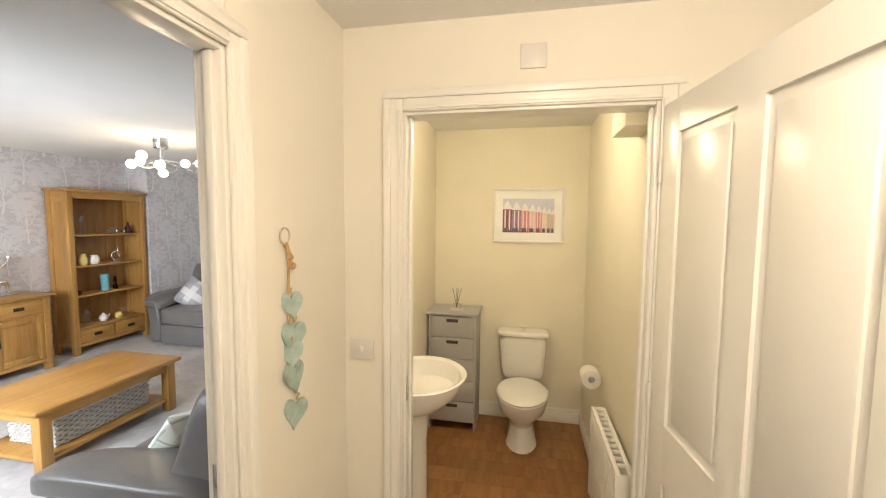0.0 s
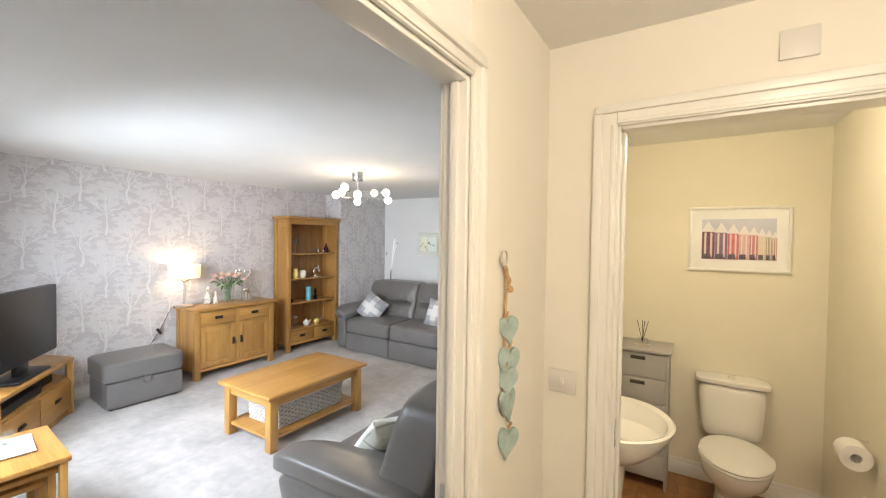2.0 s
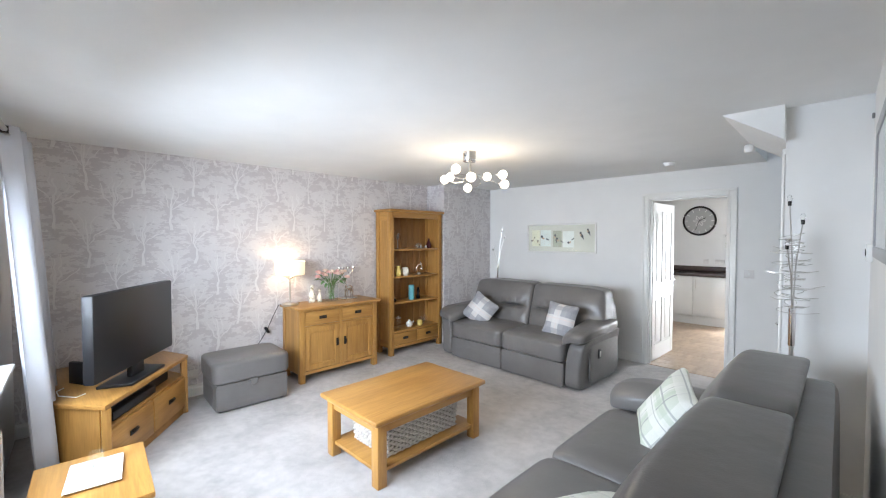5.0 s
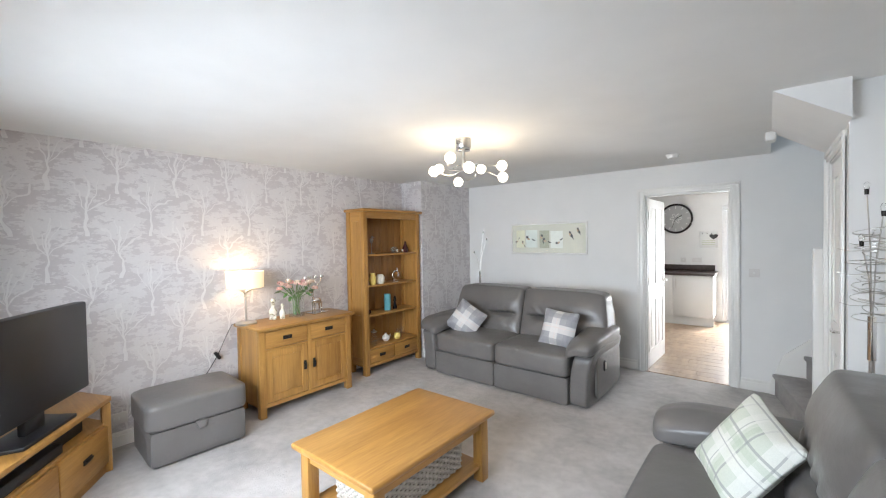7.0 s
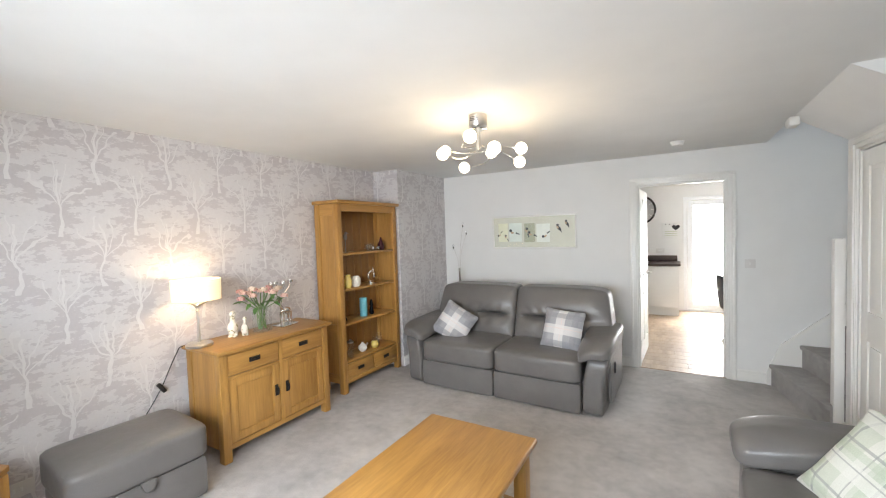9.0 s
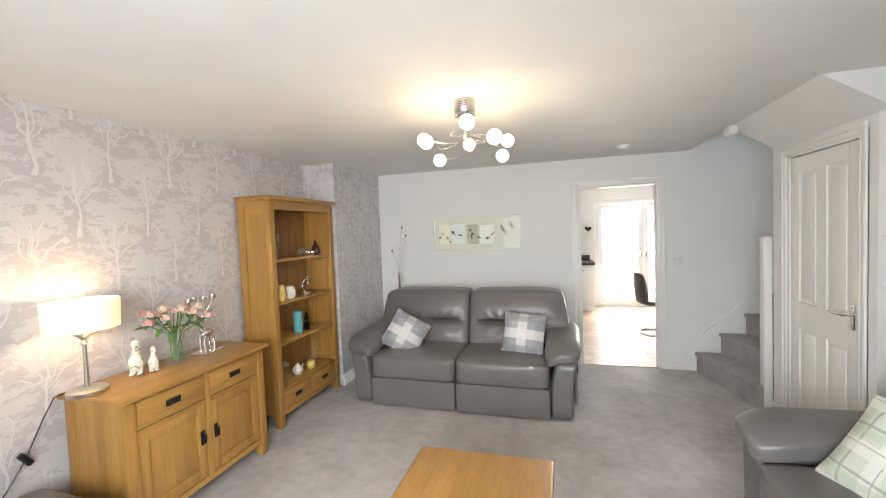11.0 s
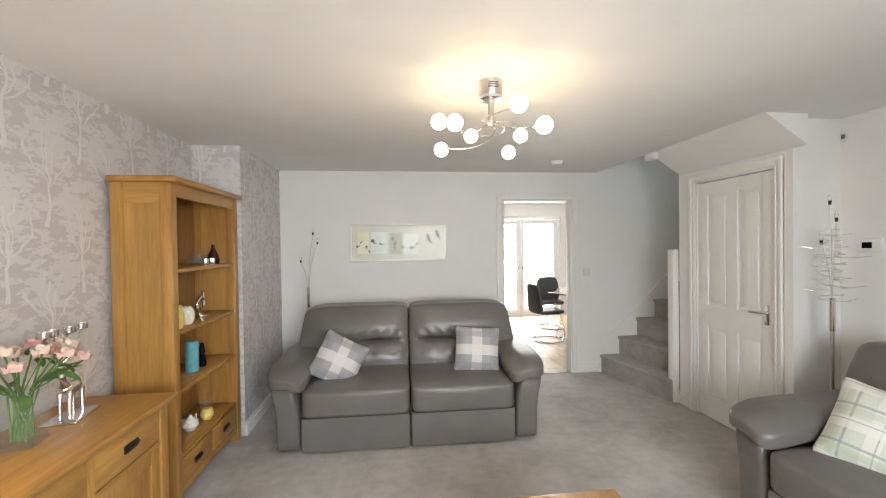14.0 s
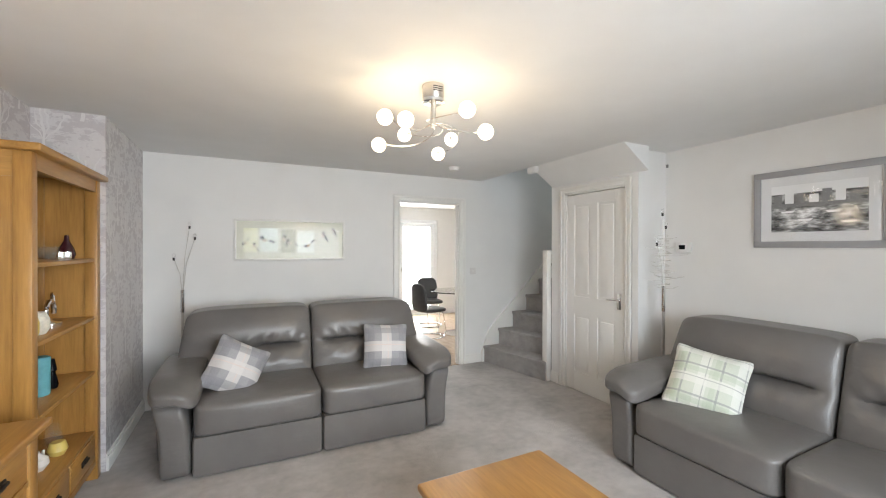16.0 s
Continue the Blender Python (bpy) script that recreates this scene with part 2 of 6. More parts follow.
def box(x0, x1, y0, y1, z0, z1, bevel=0.0, seg=2, bm=None):
    bm = bm or bmesh.new()
    g = bmesh.ops.create_cube(bm, size=1)
    vs = g["verts"]
    for v in vs:
        v.co = Vector((x0 + (v.co.x + 0.5) * (x1 - x0), y0 + (v.co.y + 0.5) * (y1 - y0), z0 + (v.co.z + 0.5) * (z1 - z0)))
    if bevel:
        es = list({e for v in vs for e in v.link_edges})
        bmesh.ops.bevel(bm, geom=es, offset=bevel, segments=seg, profile=0.5, affect="EDGES", clamp_overlap=True)
    return bm


def soft(x0, x1, y0, y1, z0, z1, n=5.0, cuts=9, shape=None, bm=None):
    """A cushion-like block with rounded sides; shape moves points given in -1..1."""
    bm = bm or bmesh.new()
    t = bmesh.new()
    bmesh.ops.create_cube(t, size=2)
    bmesh.ops.subdivide_edges(t, edges=t.edges[:], cuts=cuts, use_grid_fill=True)
    c, h = Vector(((x0 + x1) / 2, (y0 + y1) / 2, (z0 + z1) / 2)), Vector(((x1 - x0) / 2, (y1 - y0) / 2, (z1 - z0) / 2))
    for v in t.verts:
        p = v.co
        mx = max(abs(p.x), abs(p.y), abs(p.z))
        ln = (abs(p.x) ** n + abs(p.y) ** n + abs(p.z) ** n) ** (1 / n)
        q = p * (mx / ln)
        if shape:
            q = shape(q)
        v.co = Vector((c.x + q.x * h.x, c.y + q.y * h.y, c.z + q.z * h.z))
    me = bpy.data.meshes.new("t")
    t.to_mesh(me)
    t.free()
    bm.from_mesh(me)
    bpy.data.meshes.remove(me)
    return bm


def lathe(profile, seg=24, bm=None, at=(0, 0, 0), scale=(1, 1)):
    """A turned body from (radius, height) pairs."""
    bm = bm or bmesh.new()
    rings = []
    for r, z in profile:
        rings.append([bm.verts.new((at[0] + scale[0] * r * math.cos(2 * math.pi * i / seg), at[1] + scale[1] * r * math.sin(2 * math.pi * i / seg), at[2] + z)) for i in range(seg)])
    for a, b in zip(rings, rings[1:]):
        for i in range(seg):
            bm.faces.new((a[i], a[(i + 1) % seg], b[(i + 1) % seg], b[i]))
    bm.faces.new(rings[0][::-1])
    bm.faces.new(rings[-1])
    return bm


def tube(points, r, seg=8, bm=None):
    """A round bar along points; r may be a number or one radius a point."""
    bm = bm or bmesh.new()
    pts = [Vector(p) for p in points]
    rs = r if isinstance(r, (list, tuple)) else [r] * len(pts)
    rings = []
    up = Vector((0, 0, 1))
    for i, p in enumerate(pts):
        d = (pts[min(i + 1, len(pts) - 1)] - pts[max(i - 1, 0)]).normalized()
        ref = up if abs(d.z) < 0.95 else Vector((1, 0, 0))
        a = d.cross(ref).normalized()
        b = d.cross(a)
        rings.append([bm.verts.new(p + rs[i] * (a * math.cos(2 * math.pi * j / seg) + b * math.sin(2 * math.pi * j / seg))) for j in range(seg)])
    for a, b in zip(rings, rings[1:]):
        for j in range(seg):
            bm.faces.new((a[j], a[(j + 1) % seg], b[(j + 1) % seg], b[j]))
    bm.faces.new(rings[0][::-1])
    bm.faces.new(rings[-1])
    return bm


def ball(r, at=(0, 0, 0), bm=None, seg=16, squash=(1, 1, 1)):
    bm = bm or bmesh.new()
    g = bmesh.ops.create_uvsphere(bm, u_segments=seg, v_segments=max(6, seg * 2 // 3), radius=r)
    for v in g["verts"]:
        v.co = Vector((at[0] + v.co.x * squash[0], at[1] + v.co.y * squash[1], at[2] + v.co.z * squash[2]))
    return bm


def prism(poly, z0, z1, bevel=0.0, bm=None):
    """An upright block over a plan outline."""
    bm = bm or bmesh.new()
    a = [bm.verts.new((x, y, z0)) for x, y in poly]
    b = [bm.verts.new((x, y, z1)) for x, y in poly]
    n = len(poly)
    fs = [bm.faces.new(a[::-1]), bm.faces.new(b)] + [bm.faces.new((a[i], a[(i + 1) % n], b[(i + 1) % n], b[i])) for i in range(n)]
    if bevel:
        es = list({e for f in fs for e in f.edges})
        bmesh.ops.bevel(bm, geom=es, offset=bevel, segments=2, profile=0.5, affect="EDGES", clamp_overlap=True)
    return bm


# ---- the shell ----
# living room
solid("floor", box(XL - 0.3, XR + 0.02, -0.2, YB, -0.15, 0.0), M_CARPET, "pale grey deep pile fitted carpet", "carpet")
bm = box(XL - 0.3, -1.36, YF - 0.3, YB + 0.1, H, H + 0.2)
box(-1.36, 1.8, -1.6, 4.72, H, H + 0.2, bm=bm)
solid("ceiling", bm, M_CEIL, "plain white plastered ceiling", "ceiling")
bm = box(XL - 0.2, XL, YF - 0.3, 4.62, 0, H)
box(XL - 0.2, -4.97, 4.62, YB, 0, H, bm=bm)
solid("wall_west", bm, M_PAPER, "wall papered with pale trees on mauve grey", "wall")
# far wall with kitchen doorway
KX0, KX1, KH = -2.50, -1.67, 2.05
bm = box(XL - 0.2, KX0, YB, YB + 0.11, 0, H)
box(KX0, KX1, YB, YB + 0.11, KH, H, bm=bm)
box(KX1, 1.7, YB, YB + 0.11, 0, 4.6, bm=bm)
solid("wall_north", bm, M_WALL, "plain white painted wall with a doorway", "wall")
# front wall with window
WX0, WX1, WZ0, WZ1 = -4.28, -1.95, 0.82, 2.08
bm = box(XL - 0.2, WX0, -0.2, YF, 0, H - 0.001)
box(WX0, WX1, -0.2, YF, 0, WZ0 - 0.03, bm=bm)
box(WX0, WX1, -0.2, YF, WZ1, H, bm=bm)
box(WX1, XR - 0.02, -0.2, YF, 0, H, bm=bm)
solid("wall_south", bm, M_WALL, "white painted wall with a wide window", "wall", m=SOUTH)
# wall between living room and hall, with doorway
DY0, DY1, DH = -0.02, 0.875, 2.05
bm = box(XR, XR + 0.065, DY1, 1.55, 0, H)
box(XR, XR + 0.04, 1.55, 3.62, 0, H, bm=bm)
box(XR, XR + 0.065, DY0, DY1, DH, H, bm=bm)
box(XR, XR + 0.065, -1.5, DY0, 0, H, bm=bm)
solid("wall_east", bm, M_WALL, "white painted wall beside the hall", "wall")
HX = XR + 0.065

# stair cupboard, bulkhead and stairwell
CX = -1.05
CY0, CY1 = 3.745, 4.515
bm = box(CX, CX + 0.1, 3.62, CY0, 0, H)
box(CX, CX + 0.1, CY1, 4.72, 0, H, bm=bm)
box(CX, CX + 0.1, CY0, CY1, 2.07, H, bm=bm)
box(CX + 0.1, XR + 0.095, 3.62, 3.70, 0, H, bm=bm)
box(CX + 0.1, 1.7, 4.64, 4.72, 0, 4.6, bm=bm)
solid("wall_cupboard", bm, M_WALL, "white boxed-in under-stair cupboard wall", "wall")
bm = bmesh.new()
tri = [(CX, 2.16), (CX, H), (-1.36, H)]
for y in (3.52, 4.70):
    tri.append([bm.verts.new((x, y, z)) for x, z in tri[:3]])
a, b = tri[3], tri[4]
bm.faces.new(a), bm.faces.new(b[::-1])
for i in range(3):
    bm.faces.new((a[i], a[(i + 1) % 3], b[(i + 1) % 3], b[i]))
solid("stair_bulkhead", bm, M_CEIL, "sloping white plastered bulkhead under the stairs", "ceiling")
solid("wall_stairwell", box(1.6, 1.7, 4.6, YB + 0.1, 0, 2.6), M_WALL, "plain white stairwell wall", "wall")
bm = box(-1.50, -1.36, 4.62, YB, H + 0.2, 4.6)
solid("wall_landing", bm, M_WALL, "plain white landing wall", "wall")
solid("ceiling_stairwell", box(-1.5, 1.7, 4.6, YB + 0.1, 4.6, 4.7), M_CEIL, "white stairwell ceiling", "ceiling")

# hall and cloakroom
WY = 1.50
bm = box(HX, -0.375, WY, WY + 0.1, 0, H)
box(-0.375, 0.53, WY, WY + 0.1, 2.05, H, bm=bm)
box(0.53, 1.6, WY, WY + 0.1, 0, H, bm=bm)
solid("wall_cloakroom_front", bm, M_HALL, "cream hall wall with the cloakroom doorway", "wall")
bm = box(HX - 0.002, HX + 0.006, DY1, WY, 0, H)
solid("wall_hall_west", bm, M_HALL, "cream painted hall wall", "wall")
bm = box(1.5, 1.6, -1.5, WY, 0, H)
box(HX, 1.6, -1.6, -1.5, 0, H, bm=bm)
solid("wall_hall_back", bm, M_HALL, "cream painted hall wall", "wall")
bm = box(-0.655, -0.64, WY + 0.1, 3.3, 0, H)
box(-0.66, 0.68, 3.3, 3.38, 0, H, bm=bm)
box(0.57, 0.67, WY + 0.1, 3.3, 0, H, bm=bm)
solid("wall_cloakroom", bm, M_CREAM, "pale cream painted cloakroom wall", "wall")
solid("floor_hall", box(XR + 0.02, 1.6, -1.6, WY, -0.15, 0.0), M_CARPET, "pale grey fitted hall carpet", "carpet")
solid("floor_cloakroom", box(-0.66, 0.67, WY, 3.38, -0.15, -0.012), paint("floor_screed", (0.12, 0.07, 0.04), 0.7), "dark joints under wood-effect floor planks", "floor")

# kitchen
KY1 = 9.35
solid("floor_kitchen", box(-4.6, 1.8, YB, KY1 + 0.1, -0.15, -0.012), paint("kitchen_screed", (0.16, 0.11, 0.08), 0.7), "dark joints under pale wood-effect floor planks", "floor")
solid("ceiling_kitchen", box(-4.6, 1.8, YB + 0.1, KY1 + 0.1, H, H + 0.2), M_CEIL, "plain white kitchen ceiling", "ceiling")
FX0, FX1 = -2.02, -0.25
bm = box(-4.6, FX0, KY1, KY1 + 0.12, 0, H)
box(FX0, FX1, KY1, KY1 + 0.12, 2.1, H, bm=bm)
box(FX1, 1.8, KY1, KY1 + 0.12, 0, H, bm=bm)
box(-4.7, -4.6, YB + 0.1, KY1, 0, H, bm=bm)
box(1.7, 1.8, YB + 0.1, KY1, 0, H, bm=bm)
solid("wall_kitchen", bm, M_WALL, "plain white kitchen wall", "wall")
# garden beyond, and an added pale ground sheet that brightens the front window
solid("drive", box(-9, 6, -9, -0.22, -0.2, -0.15), paint("pale_bounce_ground", (0.50, 0.48, 0.45), 0.85, 0.15, 4.0, 0.3), "added pale ground sheet that brightens the front window", "drive")
M_LAWN = paint("lawn", (0.10, 0.17, 0.05), 0.9, 0.3, 2.0, 0.6, 60.0)
bm = bmesh.new()
bmesh.ops.create_grid(bm, x_segments=2, y_segments=2, size=400)
solid("ground", bm, M_LAWN, "green lawn and open ground around the house", "ground", m=pose(0, 0, -0.17))

# ---- living room furniture ----
def sofa(m, label):
    """Two-seat leather recliner sofa, front towards -y, 2.04 wide over the arms."""
    s = thing("sofa", label, "sofa", m, "leather sofas")
    # near-black box behind the cushions, so the gaps between them read as shaded
    part("base_shell", box(-0.93, 0.93, -0.40, 0.42, 0.03, 0.30, 0.02), M_GAP_SHADE, s)
    for sx in (-1, 1):
        x0, x1 = (0.003, 0.797) if sx > 0 else (-0.797, -0.003)

        def puff(q):
            edge = (1 - q.x ** 4) * (1 - q.y ** 4)
            front = max(0.0, -q.y - 0.5)
            return Vector((q.x, q.y - 0.03 * (1 - q.x * q.x) * (1 - q.z * q.z) * (q.y < 0), q.z + (0.13 * edge - 0.35 * front * front) * (q.z > 0)))

        part("front_panel", soft(x0, x1, -0.488, -0.34, 0.012, 0.262, 30, 10), M_LEATHER, s)
        part("seat_cushion", soft(x0, x1, -0.505, 0.24, 0.260, 0.468, 13, 18, puff), M_LEATHER, s)

        def padded(q):
            # narrow between the arms, wide above them; a tucked fold under the head part
            t = (q.z + 1) / 2
            u = (q.x * sx + 1) / 2
            grow = 0.85 + 0.15 * min(1.0, max(0.0, (t - 0.10) / 0.25)) - 0.05 * max(0.0, t - 0.4) / 0.6
            w = (u * grow * 2 - 1) * sx
            fold = math.exp(-((u - 0.28) / 0.17) ** 4)
            y = q.y
            if q.y < 0:
                plump = (1 - q.x ** 4)
                y -= plump * (0.34 * math.exp(-((q.z + 0.50) / 0.42) ** 2) + 0.40 * math.exp(-((q.z - 0.45) / 0.50) ** 2))
                y += 0.55 * fold * math.exp(-((q.z + 0.08) / 0.065) ** 2) + 0.12 * plump * math.exp(-((q.z + 0.08) / 0.16) ** 2)
                gather = math.exp(-((u - 0.36) / 0.30) ** 2)
                y += 0.075 * gather * math.sin(27 * q.x + 9 * q.z * sx) * math.exp(-((q.z - 0.14) / 0.15) ** 2)
                y += 0.05 * gather * math.sin(17 * q.x - 6 * q.z) * math.exp(-((q.z + 0.34) / 0.18) ** 2)
            corner = 0.06 * max(0.0, u - 0.8) / 0.2
            z = q.z + (0.03 * (1 - q.x * q.x) - corner) * (q.z > 0.3) * (q.z - 0.3)
            return Vector((w, y + 1.25 * t, z))

        bx0, bx1 = (0.003, 0.96) if sx > 0 else (-0.96, -0.003)
        part("back_cushion", soft(bx0, bx1, 0.03, 0.29, 0.415, 0.968, 12, 38, padded), M_LEATHER, s)

        def splay(q):
            # the arm leans outwards as it rises and its top falls towards the front
            t = (q.z + 1) / 2
            f = max(0.0, -q.y)
            return Vector((q.x + sx * 0.62 * t ** 3, q.y + 0.03 * t * (q.y < 0), q.z - 0.22 * f ** 3 * max(0.0, q.z)))

        ax0, ax1 = (0.80, 0.978) if sx > 0 else (-0.978, -0.80)
        part("arm_panel", soft(ax0, ax1, -0.492, 0.40, 0.008, 0.548, 10, 16, splay), M_LEATHER, s)

        def roll(q):
            # the pad droops over the front and down on the seat side
            f = max(0.0, -q.y - 0.45)
            inner = max(0.0, -q.x * sx)
            return Vector((q.x, q.y, q.z - 2.6 * f * f - 1.0 * inner ** 1.5 * max(0.0, 0.4 - q.y) + 0.22 * (q.y + 1)))

        px0, px1 = (0.755, 1.045) if sx > 0 else (-1.045, -0.755)
        part("arm_pad", soft(px0, px1, -0.525, 0.34, 0.515, 0.625, 5, 20, roll), M_LEATHER, s)
        part("side_plate", soft(*((0.985, 1.012) if sx > 0 else (-1.012, -0.985)), -0.33, 0.34, 0.07, 0.46, 9, 8), M_LEATHER, s)
        bm = soft(-0.004, 0.014, -0.028, 0.028, -0.05, 0.05, 4, 5)
        lv = part("recliner_lever", bm, M_BLACK, s, "black recliner lever plate", pose(1.010 if sx > 0 else -1.020, -0.14, 0.34))
        part("lever_handle", box(0.010, 0.020, -0.014, 0.012, -0.03, 0.03, 0.006), M_SATIN, lv)
    part("back_shell", soft(-0.93, 0.93, 0.34, 0.52, 0.05, 0.90, 8, 8, lambda q: Vector((q.x * (1 - 0.02 * q.z), q.y + 0.35 * (q.z + 1) / 2, q.z))), M_LEATHER, s)
    for x in (-0.85, 0.85):
        for y in (-0.36, 0.40):
            part("foot", lathe([(0.025, 0.0), (0.03, 0.05)], 12, at=(x * 0.8, y * 0.85, 0)), M_BLACK, s)
    return s


sofa(pose(-3.625, 4.72, 0, 0, 0, -1.0) @ Matrix.Scale(1.02, 4), "grey leather two-seat recliner sofa against the white wall")
sofa(pose(-1.345, 2.235, 0, 0, 0, -90) @ Matrix.Scale(1.02, 4), "grey leather two-seat recliner sofa beside the hall wall")


def cushion(m, material, label, size=0.42):
    c = thing("cushion", label, "cushion", m, "check cushions")
    h = size / 2

    def pinch(q):
        e = max(abs(q.x), abs(q.z))
        r = 1 - 0.09 * (1 - abs(q.x) ** 3) * (abs(q.z)) - 0.09 * (1 - abs(q.z) ** 3) * abs(q.x)
        return Vector((q.x * r, q.y * (1 - e ** 4) + 0.05 * q.y, q.z * r))

    part("cover", soft(-h, h, -0.075, 0.075, -h, h, 14, 14, pinch), material, c)
    return c


cushion(pose(-4.20, 4.53, 0.61, -22, 30, 8), M_PLAID_G, "grey and white check cushion tilted on the sofa", 0.40)
cushion(pose(-3.05, 4.56, 0.64, -20, 4, -6), M_PLAID_G, "grey and white check cushion upright on the sofa", 0.40)
cushion(pose(-1.46, 2.80, 0.62, -34, 9, -68), M_PLAID_S, "sage green and white check cushion on the sofa", 0.45)
cushion(pose(-1.46, 1.60, 0.585, -38, -10, -105), M_PLAID_S, "sage green and white check cushion on the sofa", 0.42)


def coffee_table(m):
    s = thing("coffee_table", "oak coffee table with a lower shelf", "coffee table", m)
    part("tabletop", box(-0.345, 0.345, -0.53, 0.53, 0.415, 0.45, 0.012, 3), M_OAKY, s)
    for x in (-1, 1):
        for y in (-1, 1):
            part("leg", box(x * 0.275 - 0.036, x * 0.275 + 0.036, y * 0.455 - 0.036, y * 0.455 + 0.036, 0, 0.414, 0.006), M_OAKZ, s)
        part("side_rail", box(x * 0.285 - 0.011, x * 0.285 + 0.011, -0.42, 0.42, 0.345, 0.414), M_OAKY, s)
    for y in (-1, 1):
        part("end_rail", box(-0.24, 0.24, y * 0.465 - 0.011, y * 0.465 + 0.011, 0.345, 0.414), M_OAKX, s)
    part("shelf", box(-0.29, 0.29, -0.47, 0.47, 0.085, 0.112, 0.004), M_OAKY, s)


coffee_table(pose(-3.12, 2.345, 0))


def wicker_basket(m):
    s = thing("basket", "grey-washed woven willow basket on the table shelf", "basket", m)
    mw = paint("willow", (0.50, 0.47, 0.43), 0.8, 0.25, 40.0, 0.4)
    lx, ly, h = 0.19, 0.33, 0.20
    # inner box is near-black: shade between the strands, put into its colour
    part("inner", box(-lx + 0.012, lx - 0.012, -ly + 0.012, ly - 0.012, 0.004, h - 0.02), paint("willow_gap_shade", (0.07, 0.06, 0.05), 0.9), s)
    loop = []
    for k in range(160):
        t = k / 160 * 4
        e, f = int(t), t - int(t)
        cs = [(-lx, -ly), (lx, -ly), (lx, ly), (-lx, ly)]
        a, b = cs[e], cs[(e + 1) % 4]
        loop.append((a[0] + (b[0] - a[0]) * f, a[1] + (b[1] - a[1]) * f, (1, 0) if e % 2 else (0, 1)))
    for row in range(11):
        pts = []
        for k, (x, y, d) in enumerate(loop + loop[:1]):
            w = 0.006 * math.cos(k * math.pi / 2 + row * math.pi)
            pts.append((x * (1 + 0.04 * row / 11) + d[0] * w * (1 if x > 0 else -1), y * (1 + 0.03 * row / 11) + d[1] * w * (1 if y > 0 else -1), 0.010 + row * 0.0175))
        part("strand", tube(pts, 0.0078, 5), mw, s)
    rim = [(x * 1.05, y * 1.04, h) for x, y, d in loop + loop[:1]]
    part("rim", tube(rim, 0.013, 7), mw, s)


wicker_basket(pose(-3.10, 2.33, 0.114))


def cup_handle_pull(parent, x, y, z, axis="x"):
    """Dark cup plate pull on a face that looks along +x."""
    bm = box(0, 0.008, -0.045, 0.045, -0.018, 0.018, 0.004)
    box(0.006, 0.022, -0.034, 0.034, 0.0, 0.014, 0.006, bm=bm)
    part("pull", bm, M_IRON, parent, "dark iron drawer pull", pose(x, y, z))


def sideboard(m):
    """Oak sideboard, front along +x; 1.06 long."""
    s = thing("sideboard", "solid oak sideboard with two drawers and two doors", "sideboard", m)
    d, w, h = 0.44, 0.50, 0.82
    part("worktop", box(-0.005, d + 0.035, -w - 0.03, w + 0.03, h - 0.03, h, 0.01, 3), M_OAKY, s)
    for y in (-1, 1):
        for x in (0.035, d - 0.035):
            bm = box(x - 0.032, x + 0.032, y * (w - 0.03) - 0.03, y * (w - 0.03) + 0.03, 0, h - 0.03, 0.005)
            part("leg", bm, M_OAKZ, s)
        part("side_panel", box(0.06, d - 0.06, y * (w - 0.022) - 0.012, y * (w - 0.022) + 0.012, 0.09, h - 0.03), M_OAKZ, s)
    part("carcass", box(0.02, d - 0.035, -w + 0.04, w - 0.04, 0.09, h - 0.032), M_OAKZ, s)
    for z0, z1 in ((h - 0.05, h - 0.03), (h - 0.225, h - 0.205), (0.09, 0.125)):
        part("front_rail", box(d - 0.036, d - 0.008, -w + 0.06, w - 0.06, z0, z1), M_OAKY, s)
    part("front_stile", box(d - 0.036, d - 0.006, -0.015, 0.015, 0.125, h - 0.03), M_OAKZ, s)
    for y in (-1, 1):
        y0, y1 = (0.018, w - 0.063) if y > 0 else (-w + 0.063, -0.018)
        dr = part("drawer", box(d - 0.034, d - 0.010, y0, y1, h - 0.202, h - 0.053, 0.004), M_OAKY, s)
        cup_handle_pull(dr, d - 0.010, (y0 + y1) / 2, h - 0.125)
        bm = box(d - 0.034, d - 0.012, y0, y0 + 0.06, 0.128, h - 0.228, 0.003)
        box(d - 0.034, d - 0.012, y1 - 0.06, y1, 0.128, h - 0.228, 0.003, bm=bm)
        box(d - 0.034, d - 0.013, y0 + 0.06, y1 - 0.06, 0.128, 0.19, 0.003, bm=bm)
        box(d - 0.034, d - 0.013, y0 + 0.06, y1 - 0.06, h - 0.29, h - 0.228, 0.003, bm=bm)
        dd = part("door", bm, M_OAKZ, s)
        part("door_panel", box(d - 0.034, d - 0.022, y0 + 0.055, y1 - 0.055, 0.18, h - 0.28, 0.008), M_OAKZ, dd)
        bm = box(d - 0.012, d - 0.005, y * 0.05 - 0.014, y * 0.05 + 0.014, 0.34, 0.43, 0.004)
        tube([(d - 0.006, y * 0.05, 0.415), (d + 0.014, y * 0.05, 0.405), (d + 0.016, y * 0.05, 0.38), (d + 0.012, y * 0.05, 0.355)], 0.006, 8, bm)
        part("handle", bm, M_IRON, dd, "dark iron drop handle")


sideboard(pose(-5.305, 2.835, 0))


